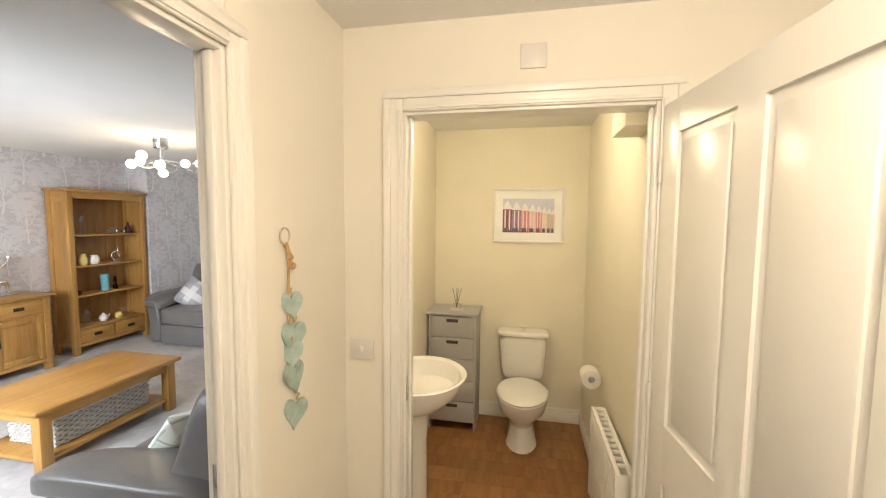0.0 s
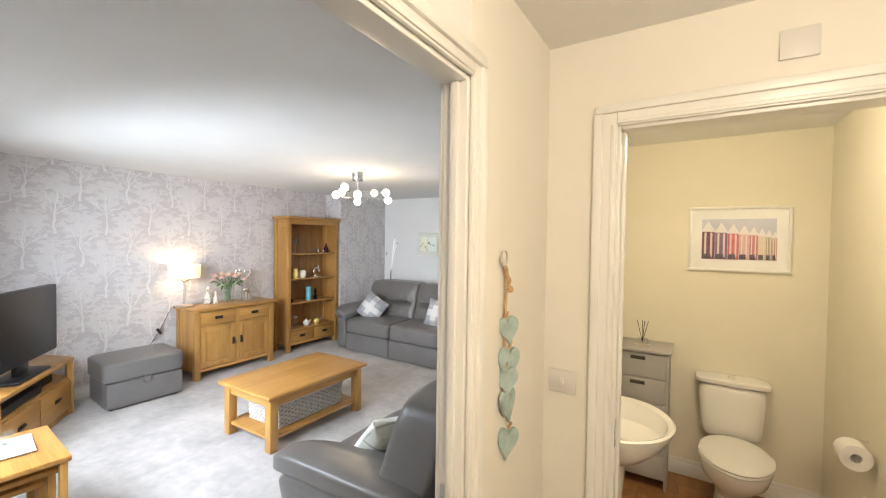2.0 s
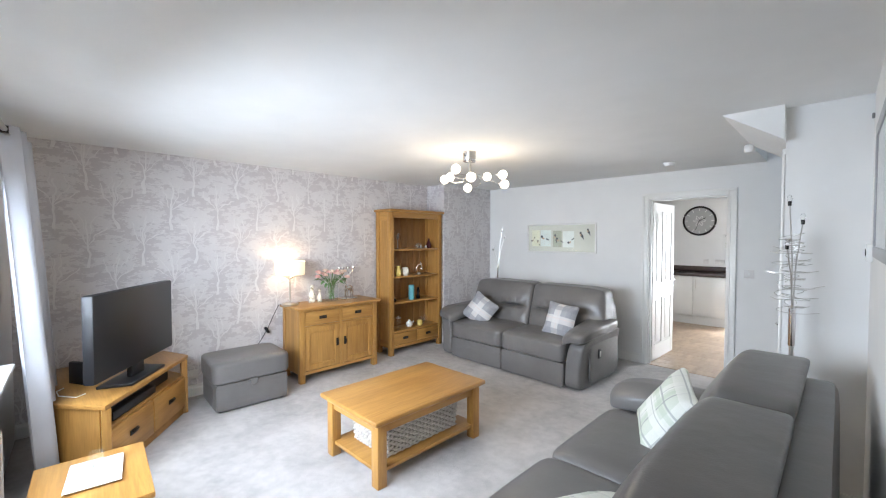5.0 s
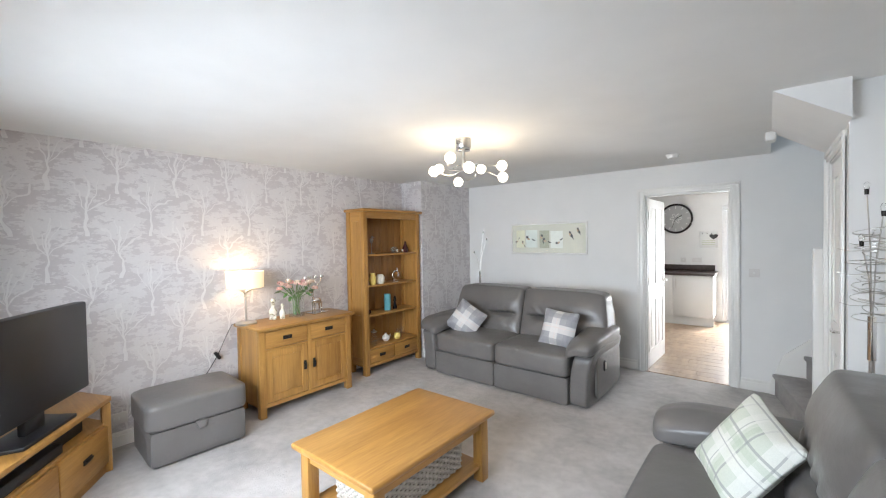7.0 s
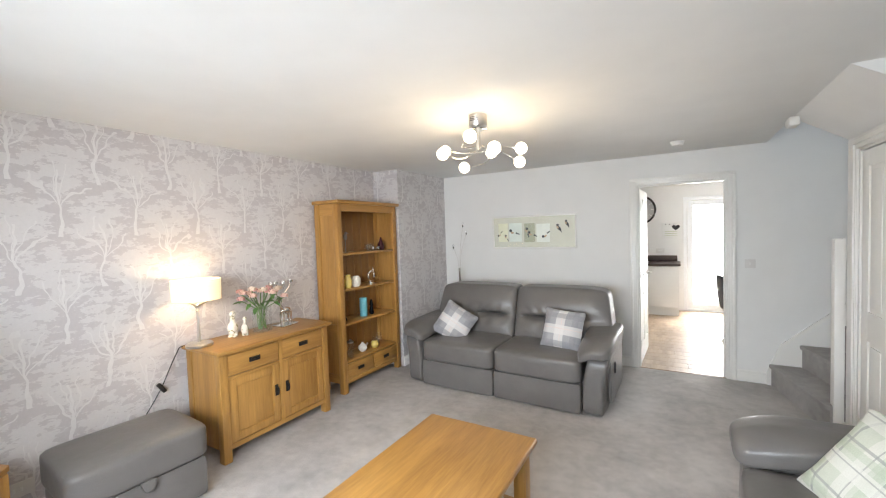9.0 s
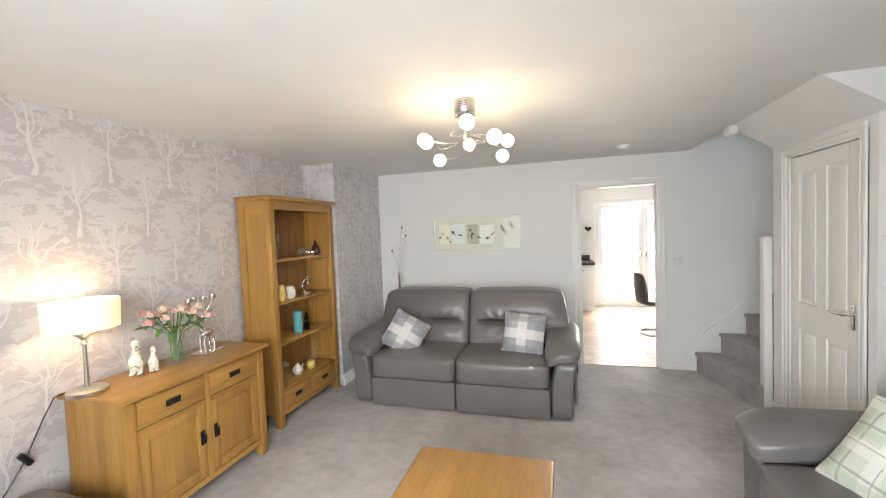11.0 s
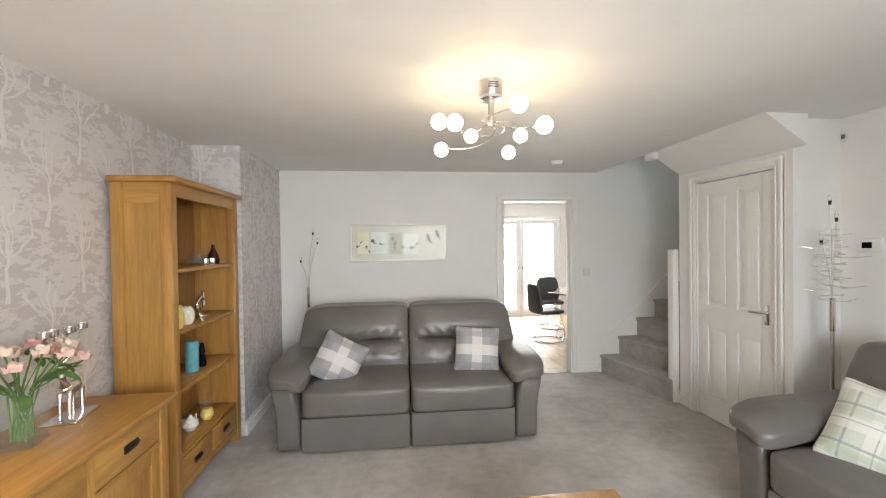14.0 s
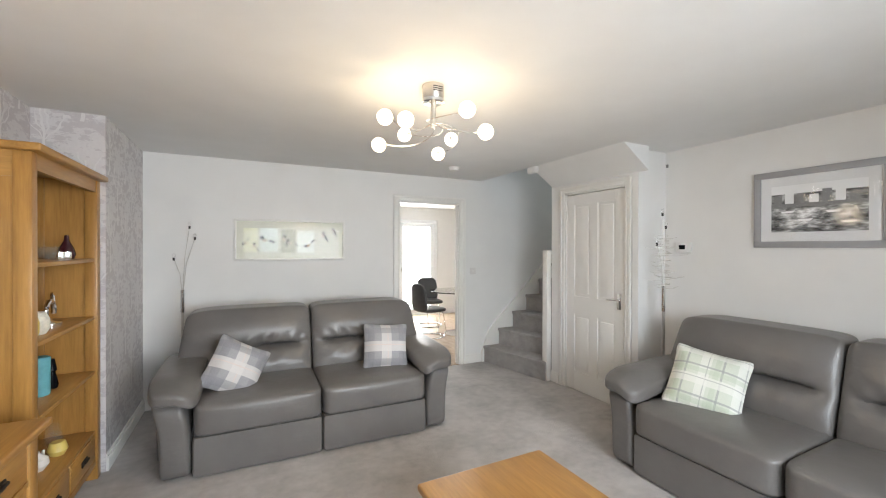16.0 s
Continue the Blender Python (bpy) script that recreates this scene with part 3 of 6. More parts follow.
def bookcase(m):
    """Tall open oak bookcase with two drawers, front along +x, 0.98 wide."""
    s = thing("bookcase", "tall oak bookcase with open shelves and two drawers", "bookcase", m)
    d, w, h = 0.325, 0.475, 1.955
    part("cornice", box(-0.0, d + 0.04, -w - 0.03, w + 0.02, h - 0.035, h, 0.010, 3), M_OAKY, s)
    for y in (-1, 1):
        for x in (0.035, d - 0.032):
            part("post", box(x - 0.033, x + 0.032, y * (w - 0.03) - 0.03, y * (w - 0.03) + 0.03, 0, h - 0.035, 0.005), M_OAKZ, s)
        part("side_panel", box(0.05, d - 0.05, y * (w - 0.03) - 0.012, y * (w - 0.03) + 0.012, 0.10, h - 0.035), M_OAKZ, s)
        for z0, z1 in ((0.10, 0.19), (0.62, 0.70), (h - 0.15, h - 0.035)):
            part("side_rail", box(0.06, d - 0.06, y * (w - 0.026) - 0.014, y * (w - 0.026) + 0.014, z0, z1), M_OAKX, s)
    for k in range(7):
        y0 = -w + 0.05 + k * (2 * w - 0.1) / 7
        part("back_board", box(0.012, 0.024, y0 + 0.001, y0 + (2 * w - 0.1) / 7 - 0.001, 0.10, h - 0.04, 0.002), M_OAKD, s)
    part("top_rail", box(d - 0.035, d - 0.008, -w + 0.06, w - 0.06, h - 0.11, h - 0.035), M_OAKY, s)
    for z in SHELVES:
        part("shelf", box(0.024, d - 0.015, -w + 0.045, w - 0.045, z - 0.022, z, 0.004), M_OAKY, s)
    part("bottom_rail", box(d - 0.04, d - 0.01, -w + 0.06, w - 0.06, 0.09, 0.13, 0.003), M_OAKY, s)
    part("drawer_case", box(0.03, d - 0.04, -w + 0.05, w - 0.05, 0.10, 0.30), M_OAKY, s)
    for y in (-1, 1):
        y0, y1 = (0.008, w - 0.063) if y > 0 else (-w + 0.063, -0.008)
        dr = part("drawer", box(d - 0.038, d - 0.012, y0, y1, 0.133, 0.285, 0.004), M_OAKY, s)
        cup_handle_pull(dr, d - 0.012, (y0 + y1) / 2, 0.21)


SHELVES = (0.315, 0.70, 1.05, 1.42)
bookcase(pose(-5.315, 4.115, 0))


def ottoman(m):
    s = thing("ottoman", "grey leather storage footstool beside the sideboard", "footstool", m)
    part("body", soft(-0.265, 0.265, -0.325, 0.325, 0.015, 0.262, 18, 8), M_LEATHER, s)
    part("lid", soft(-0.275, 0.275, -0.34, 0.34, 0.258, 0.455, 10, 12, lambda q: Vector((q.x, q.y, q.z + 0.12 * (1 - q.x * q.x) * (1 - q.y * q.y) * (q.z > 0)))), M_LEATHER, s)
    part("pull_tab", soft(0.262, 0.285, -0.045, 0.045, 0.205, 0.275, 4, 6, lambda q: Vector((q.x, q.y * (0.75 + 0.25 * q.z), q.z))), M_LEATHER, s)
    for x in (-0.2, 0.2):
        for y in (-0.27, 0.27):
            part("foot", lathe([(0.02, 0), (0.022, 0.02)], 10, at=(x, y, 0)), M_BLACK, s)


ottoman(pose(-4.925, 1.80, 0, 0, 0, -3))


def tv_stand():
    """Five-sided oak corner unit, its front set across the corner."""
    s = thing("tv_stand", "oak corner television stand with two drawers", "tv stand", pose(0, 0, 0))
    poly = [(-4.40, 0.42), (-4.10, 0.675), (-4.985, 1.315), (-5.28, 1.20), (-5.28, 0.42)]
    c = Vector((-4.78, 0.80))

    def grow(k):
        return [tuple(c + (Vector(p) - c) * k) for p in poly]

    part("top", prism(grow(1.03), 0.48, 0.512, 0.006), M_OAKX, s)
    part("plinth", prism(grow(0.96), 0.0, 0.05), M_OAKX, s)
    part("body", prism(grow(0.93), 0.05, 0.33), M_OAKX, s)
    part("divider", prism(grow(0.96), 0.33, 0.348), M_OAKX, s)
    part("recess_back", prism(grow(0.70), 0.348, 0.48), M_BLACK, s)
    for p in poly:
        q = c + (Vector(p) - c) * 0.955
        part("post", box(q.x - 0.025, q.x + 0.025, q.y - 0.025, q.y + 0.025, 0.0, 0.48, 0.004), M_OAKZ, s)
    a, b = Vector(poly[1]), Vector(poly[2])
    side = box(-0.165, 0.165, -0.008, 0.008, 0.06, 0.475)
    part("side_panel", side, M_OAKZ, s, "", pose((poly[0][0] + poly[1][0]) / 2 - 0.02, (poly[0][1] + poly[1][1]) / 2 + 0.0, 0, 0, 0, math.degrees(math.atan2(0.255, 0.30))))
    mid = (a + b) / 2
    ang = math.degrees(math.atan2(b.y - a.y, b.x - a.x))
    for k in (-1, 1):
        m = pose(mid.x, mid.y, 0, 0, 0, ang) @ pose(k * 0.262, 0.0, 0)
        dr = part("drawer", box(-0.255, 0.255, -0.005, 0.030, 0.065, 0.325, 0.004), M_OAKX, s, "", m)
        bm = box(-0.045, 0.045, -0.012, -0.004, -0.018, 0.018, 0.004)
        box(-0.034, 0.034, -0.026, -0.010, 0.0, 0.014, 0.005, bm=bm)
        part("pull", bm, M_IRON, dr, "dark iron drawer pull", pose(0, -0.001, 0.21))
    return mid, ang


mid, ang = tv_stand()


def television(m):
    s = thing("television", "black flat-screen television switched off", "television", m)
    part("casing", box(-0.50, 0.50, -0.02, 0.05, 0.105, 0.688, 0.012), M_BLACK, s)
    part("screen", box(-0.465, 0.465, -0.0235, -0.019, 0.155, 0.655), M_SCREEN, s, "dark glossy screen")
    part("neck", box(-0.08, 0.08, 0.0, 0.04, 0.02, 0.12, 0.01), M_BLACK, s)
    part("base", prism([(-0.27, -0.09), (0.27, -0.09), (0.22, 0.12), (-0.22, 0.12)], 0.0, 0.022, 0.006), M_BLACK, s)
    part("speaker_bar", box(-0.48, 0.48, -0.024, -0.018, 0.108, 0.130), M_BLACK, s)


television(pose(-4.63, 0.885, 0.513, 0, 0, ang + 180))


def nest_tables(m):
    s = thing("nest_of_tables", "nest of small oak tables", "side table", m)
    for k, (w, d, h) in enumerate(((0.28, 0.205, 0.50), (0.215, 0.17, 0.43), (0.16, 0.14, 0.36))):
        part("tabletop", box(-w, w, -d, d, h - 0.028, h, 0.006), M_OAKX, s)
        for x in (-1, 1):
            for y in (-1, 1):
                part("leg", box(x * (w - 0.03) - 0.02, x * (w - 0.03) + 0.02, y * (d - 0.03) - 0.016, y * (d - 0.03) + 0.016, 0, h - 0.028, 0.003), M_OAKZ, s)
            part("stretcher", box(x * (w - 0.03) - 0.011, x * (w - 0.03) + 0.011, -d + 0.05, d - 0.05, 0.05, 0.085), M_OAKY, s)
        part("apron", box(-w + 0.05, w - 0.05, -d + 0.015, -d + 0.03, h - 0.085, h - 0.028), M_OAKX, s)


nest_tables(pose(-3.14, 0.545, 0, 0, 0, -4))


GLOBES = ((-0.265, 0.02, -0.2), (-0.205, -0.12, -0.245), (0.065, -0.255, -0.195), (0.2, -0.21, -0.275), (0.22, 0.21, -0.21), (0.175, 0.3, -0.285), (-0.045, 0.315, -0.19), (-0.23, 0.235, -0.29))


def chandelier(m):
    """Eight glass globes on long curled wire arms, hung from a drum canopy."""
    s = thing("ceiling_light", "chrome ceiling light with lit round glass globes", "ceiling light", m)
    can = part("canopy", lathe([(0.058, -0.078), (0.060, -0.074), (0.060, 0.0)], 28), M_SATIN, s)
    for k in range(3):
        part("vent_slot", box(-0.026, 0.026, -0.0615, -0.057, -0.045 + k * 0.011, -0.041 + k * 0.011), M_GAP_SHADE, can)
    part("cap", lathe([(0.050, -0.094), (0.060, -0.090), (0.062, -0.076)], 28), M_CHROME, s)
    part("stem", lathe([(0.013, -0.225), (0.015, -0.205), (0.015, -0.09)], 16), M_SATIN, s)
    for k, (gx, gy, gz) in enumerate(GLOBES):
        a1, r1 = math.atan2(gy, gx), math.hypot(gx, gy)
        pts = []
        for i in range(19):
            t = i / 18
            a = a1 - 1.5 * (1 - t) ** 1.3
            rr = 0.008 + (r1 - 0.008 - 0.035 * t) * t ** 0.75
            pts.append((rr * math.cos(a), rr * math.sin(a), -0.20 + (gz + 0.20) * t * t - 0.055 * math.sin(math.pi * t) * (1 if k % 2 else 0.35)))
        arm = part("arm", tube(pts, 0.0024, 6), M_CHROME, s)
        part("globe", ball(0.041, (gx, gy, gz), seg=18), M_GLOBE, arm, "lit clear glass globe")
        part("bulb_holder", tube([pts[-2], pts[-1]], 0.009, 8), M_SATIN, arm)


M_GLOBE = glow("lit_globe", (1.0, 0.82, 0.58), 7.0)
LX, LY = -3.235, 3.20
chandelier(pose(LX, LY, H))
lamp("ceiling_lamp_light", "POINT", 14, (1.0, 0.76, 0.48), pose(LX, LY, H - 0.50), 0.12)

# ---- doors, frames, skirting ----
def architrave(name, axis, a0, a1, at, top, out, label, jamb=0.11, w=0.07):
    """Moulded door surround in a wall; axis is the one along the wall, out the side it faces."""
    s = thing(name, label, "door frame", pose(0, 0, 0), kind="structure")

    def bar(u0, u1, z0, z1, d0, d1, bm=None):
        lo, hi = sorted((at + out * d0, at + out * d1))
        return box(u0, u1, lo, hi, z0, z1, 0.004, 2, bm) if axis == "x" else box(lo, hi, u0, u1, z0, z1, 0.004, 2, bm)

    for k, (u0, u1, z0, z1) in enumerate(((a0 - w, a0 + 0.006, 0, top + w), (a1 - 0.006, a1 + w, 0, top + w), (a0 + 0.006, a1 - 0.006, top - 0.006, top + w))):
        bm = bar(u0, u1, z0, z1, 0.0, 0.012)
        if k < 2:
            o = (u0, u0 + 0.03) if k == 0 else (u1 - 0.03, u1)
            bar(o[0], o[1], z0, z1 - 0.03, 0.0, 0.022, bm)
            i = (u1 - 0.02, u1 - 0.006) if k == 0 else (u0 + 0.006, u0 + 0.02)
            bar(i[0], i[1], z0, top, 0.0, 0.017, bm)
        else:
            bar(u0 - w, u1 + w, z1 - 0.03, z1, 0.0, 0.022, bm)
            bar(u0, u1, z0 + 0.006, z0 + 0.02, 0.0, 0.017, bm)
        part("moulding", bm, M_GLOSS, s)
    t = 0.018
    part("jamb", bar(a0 - 0.001, a0 + t, 0, top, -jamb, -0.001), M_GLOSS, s)
    part("jamb", bar(a1 - t, a1 + 0.001, 0, top, -jamb, -0.001), M_GLOSS, s)
    part("head", bar(a0 + t, a1 - t, top - t, top + 0.001, -jamb, -0.001), M_GLOSS, s)
    part("door_stop", bar(a0 + t, a0 + t + 0.012, 0, top - t, -jamb * 0.62, -jamb * 0.3), M_GLOSS, s)
    part("door_stop", bar(a1 - t - 0.012, a1 - t, 0, top - t, -jamb * 0.62, -jamb * 0.3), M_GLOSS, s)
    return s


architrave("door_frame_kitchen", "x", KX0, KX1, YB, KH, -1, "white gloss door surround to the kitchen")
fr = architrave("door_frame_living", "y", DY0, DY1, HX + 0.006, DH, 1, "white gloss door surround to the living room", 0.071, 0.058)
for z in (0.93,):
    part("strike_plate", box(HX - 0.055, HX - 0.025, DY1 - 0.022, DY1 - 0.0165, z, z + 0.09, 0.001), M_CHROME, fr, "chrome strike plate")
part("moulding", box(XR - 0.012, XR, DY1 - 0.014, DY1 + 0.05, 0, DH + 0.065, 0.005), M_GLOSS, fr)
part("moulding", box(XR - 0.012, XR, DY0 + 0.1, DY1 - 0.014, DH, DH + 0.06, 0.005), M_GLOSS, fr)
fr = architrave("door_frame_cloakroom", "x", -0.375, 0.53, WY, 2.05, -1, "white gloss door surround to the cloakroom", 0.10)
part("strike_plate", box(-0.379, -0.3545, WY + 0.004, WY + 0.030, 0.92, 1.02, 0.002), M_CHROME, fr, "chrome strike plate")
architrave("door_frame_cupboard", "y", CY0, CY1, CX, 2.07, -1, "white gloss surround of the stair cupboard", 0.09, 0.062)


def panel_door(name, w, h, m, label, handle_side=1, four=True):
    """Four-panel moulded door; hinge at the origin, leaf along +x, faces on both y sides."""
    s = thing(name, label, "door", m, kind="structure")
    t, st, mul = 0.036, 0.105, 0.095
    z0 = 0.008
    zs = (z0, z0 + 0.20, 0.80, 0.99, h - 0.105, h)
    part("stile", box(0, st, 0, t, z0, h, 0.002), M_GLOSS, s)
    part("stile", box(w - st, w, 0, t, z0, h, 0.002), M_GLOSS, s)
    for a, b in ((zs[0], zs[1]), (zs[2], zs[3]), (zs[4], zs[5])):
        part("rail", box(st, w - st, 0, t, a, b), M_GLOSS, s)
    for a, b in ((zs[1], zs[2]), (zs[3], zs[4])):
        part("mullion", box(w / 2 - mul / 2, w / 2 + mul / 2, 0, t, a, b), M_GLOSS, s)
    for a, b in ((zs[1], zs[2]), (zs[3], zs[4])):
        for x0, x1 in ((st, w / 2 - mul / 2), (w / 2 + mul / 2, w - st)):
            bm = box(x0, x1, 0.010, t - 0.010, a, b)
            box(x0 + 0.028, x1 - 0.028, 0.003, t - 0.003, a + 0.028, b - 0.028, 0.007, 2, bm)
            part("panel", bm, M_GLOSS, s)
    for y, o in ((-0.001, -1), (t + 0.001, 1)):
        bm = box(w - 0.075, w - 0.035, min(y, y + o * 0.008), max(y, y + o * 0.008), 0.92, 1.07, 0.003)
        hd = part("handle_plate", bm, M_CHROME, s, "chrome lever handle plate")
        part("lever", tube([(w - 0.055, y + o * 0.006, 1.01), (w - 0.055, y + o * 0.045, 1.01), (w - 0.075, y + o * 0.052, 1.01), (w - 0.16, y + o * 0.050, 1.006)], 0.009, 10), M_CHROME, hd)
    for z in (0.2, 1.0, h - 0.25):
        part("hinge", tube([(-0.004, -0.004, z), (-0.004, -0.004, z + 0.09)], 0.006, 8), M_GLOSS, s)
    return s


# stair cupboard, closed: leaf runs from the far jamb to the near one
panel_door("door_cupboard", CY1 - CY0 - 0.042, 2.045, pose(CX + 0.012, CY1 - 0.021, 0, 0, 0, -90), "white four-panel door of the stair cupboard, shut")
panel_door("door_kitchen", 0.785, 2.02, pose(KX0 + 0.024, YB + 0.115, 0, 0, 0, 88), "white panelled kitchen door standing open")
panel_door("door_cloakroom", 0.86, 2.02, pose(0.528, WY - 0.028, 0, 0, 0, -84), "white panelled cloakroom door standing open")


def skirting(name, runs, label="white moulded skirting board"):
    s = thing(name, label, "skirting", pose(0, 0, 0), kind="structure")
    for x0, y0, x1, y1, nx, ny in runs:
        # a board with a stepped moulded top
        bm = box(min(x0, x1, x0 + nx * 0.015, x1 + nx * 0.015), max(x0, x1, x0 + nx * 0.015, x1 + nx * 0.015),
                 min(y0, y1, y0 + ny * 0.015, y1 + ny * 0.015), max(y0, y1, y0 + ny * 0.015, y1 + ny * 0.015), 0, 0.085, 0.002)
        box(min(x0, x1, x0 + nx * 0.009, x1 + nx * 0.009), max(x0, x1, x0 + nx * 0.009, x1 + nx * 0.009),
            min(y0, y1, y0 + ny * 0.009, y1 + ny * 0.009), max(y0, y1, y0 + ny * 0.009, y1 + ny * 0.009), 0.083, 0.115, 0.003, bm=bm)
        part("board", bm, M_GLOSS, s)


skirting("baseboard_living", [(XL, YF, XL, 4.62, 1, 0), (-4.97, 4.62, -4.97, YB, 1, 0), (-4.955, YB, KX0 - 0.072, YB, 0, -1), (KX1 + 0.072, YB, -1.36, YB, 0, -1),
                            (XR, DY1 + 0.07, XR, 3.62, -1, 0), (CX, 3.62, XR - 0.015, 3.62, 0, -1), (CX, 4.60, CX, 4.72, -1, 0)])
skirting("baseboard_hall", [(HX + 0.024, WY, -0.45, WY, 0, -1), (HX + 0.006, DY1 + 0.075, HX + 0.006, WY, 1, 0), (0.61, WY, 1.5, WY, 0, -1)])
skirting("baseboard_cloakroom", [(-0.64, 3.3, 0.57, 3.3, 0, -1), (0.57, 1.6, 0.57, 3.285, -1, 0), (-0.64, 1.6, -0.64, 3.285, 1, 0)])


# ---- stairs ----
def stairs():
    s = thing("stairs", "carpeted stairs in grey carpet rising beside a white wall", "stairs", pose(0, 0, 0), kind="structure")
    rise, going = 0.212, 0.228
    for k in range(9):
        xf, xn = -1.325 + k * going, -1.13 + k * going
        z = rise * (k + 1)
        bm = prism([(xf, YB - 0.03), (xn, 4.735), (1.55, 4.735), (1.55, YB - 0.03)], rise * k if k else 0.0, z - 0.03, 0.0)
        prism([(xf - 0.022, YB - 0.03), (xn - 0.022, 4.735), (1.55, 4.735), (1.55, YB - 0.03)], z - 0.04, z, 0.012, bm)
        part("step", bm, M_STAIR, s)
    bm = bmesh.new()
    prof = [(-1.36, 0.0), (-1.36, 0.12), (-1.26, 0.40), (1.3, 2.80), (1.3, 0.0)]
    a = [bm.verts.new((x, YB - 0.03, z)) for x, z in prof]
    b = [bm.verts.new((x, YB, z)) for x, z in prof]
    bm.faces.new(a), bm.faces.new(b[::-1])
    for i in range(5):
        bm.faces.new((a[i], a[(i + 1) % 5], b[(i + 1) % 5], b[i]))
    part("string", bm, M_GLOSS, s, "white painted wall string")
    bm = box(-1.115, -1.056, 4.7225, 4.80, 0, 1.46, 0.004)
    part("newel_board", bm, M_GLOSS, s, "white newel board")


stairs()
solid("stair_ceiling_trim", box(-1.40, -1.33, 4.60, 4.73, H - 0.075, H - 0.002, 0.02), M_GLOSS, "small white moulded block at the stairwell ceiling", "trim", "structure")

# ---- front window, curtains, radiator ----
def front_window():
    s = thing("window_1", "white framed living room window with a sill", "window", SOUTH, kind="structure")
    y0, y1 = -0.13, -0.07
    part("sill", box(WX0 - 0.05, WX1 + 0.05, -0.07, YF + 0.10, WZ0 - 0.028, WZ0, 0.008), M_GLOSS, s)
    for x0, x1, z0, z1 in ((WX0, WX1, WZ0, WZ0 + 0.07), (WX0, WX1, WZ1 - 0.07, WZ1), (WX0, WX0 + 0.07, WZ0 + 0.07, WZ1 - 0.07), (WX1 - 0.07, WX1, WZ0 + 0.07, WZ1 - 0.07),
                           (-3.50, -3.43, WZ0 + 0.07, WZ1 - 0.07), (-2.78, -2.71, WZ0 + 0.07, WZ1 - 0.07)):
        part("frame_bar", box(x0, x1, y0, y1, z0, z1, 0.006), M_PVC, s)
    for x0, x1 in ((WX0 + 0.07, -3.50), (-3.43, -2.78), (-2.71, WX1 - 0.07)):
        p = part("pane", box(x0, x1, -0.104, -0.098, WZ0 + 0.07, WZ1 - 0.07), M_GLASS, s)
        p.visible_shadow = False
    b = thing("roman_blind", "white blind drawn up at the window head", "blind", SOUTH)
    for k in range(4):
        part("fold", box(WX0 + 0.03, WX1 - 0.03, -0.045 + 0.006 * k, -0.02 + 0.006 * k, WZ1 - 0.05 - 0.045 * (k + 1), WZ1 - 0.03 - 0.04 * k, 0.006), M_WHITE, b)
    part("headrail", box(WX0 + 0.02, WX1 - 0.02, -0.05, -0.01, WZ1 - 0.035, WZ1 - 0.001, 0.004), M_WHITE, b)


front_window()


def curtain(x0, x1, label, deep=1.0, flare=0.13):
    s = thing("curtain", label, "curtain", SOUTH, "window curtains")
    bm = bmesh.new()
    n, rows = 64, 8
    grid = []
    for r in range(rows + 1):
        t = r / rows
        z = 0.02 + (2.235 - 0.02) * t
        line = []
        for i in range(n + 1):
            u = i / n
            amp = 0.052 + 0.012 * math.sin(9 * u + 2 * t)
            x = x0 + (x1 - x0) * u + 0.012 * math.sin(14 * u + 3 * (1 - t))
            y = YF + 0.10 * deep + deep * amp * math.cos(u * 2 * math.pi * 4.5) + (1 - t) * (0.012 * math.sin(20 * u) + flare)
            line.append(bm.verts.new((x, y, z)))
        grid.append(line)
    for r in range(rows):
        for i in range(n):
            bm.faces.new((grid[r][i], grid[r][i + 1], grid[r + 1][i + 1], grid[r + 1][i]))
    ob = part("cloth", bm, M_CURTAIN, s)
    md = ob.modifiers.new("thick", "SOLIDIFY")
    md.thickness = 0.005
    for k in range(4):
        u = (k * 2 + 1) / 9
        x = x0 + (x1 - x0) * u
        pts = [(x + 0.004, YF + 0.10 * deep + 0.026 * math.cos(a), 2.185 + 0.026 * math.sin(a)) for a in [2 * math.pi * i / 16 for i in range(17)]]
        part("eyelet", tube(pts, 0.006, 6), M_CHROME, s, "chrome eyelet ring")


curtain(-4.82, -4.25, "silver grey eyelet curtain drawn back beside the window")
curtain(-1.98, -1.70, "silver grey eyelet curtain drawn back beside the window", 0.3, 0.05)
s = thing("curtain_pole", "dark metal curtain pole above the window", "curtain pole", SOUTH)
part("pole", tube([(-4.86, YF + 0.10, 2.185), (-1.38, YF + 0.10, 2.185)], 0.014, 14), M_SATIN, s)
for x in (-4.86, -1.38):
    part("finial", ball(0.028, (x, YF + 0.10, 2.185)), M_SATIN, s)
for x in (-4.15, -3.1, -2.0):
    bm = tube([(x, YF, 2.20), (x, YF + 0.10, 2.20)], 0.008, 8)
    tube([(x, YF + 0.10, 2.165), (x, YF + 0.10, 2.205)], 0.018, 10, bm)
    part("bracket", bm, M_IRON, s)


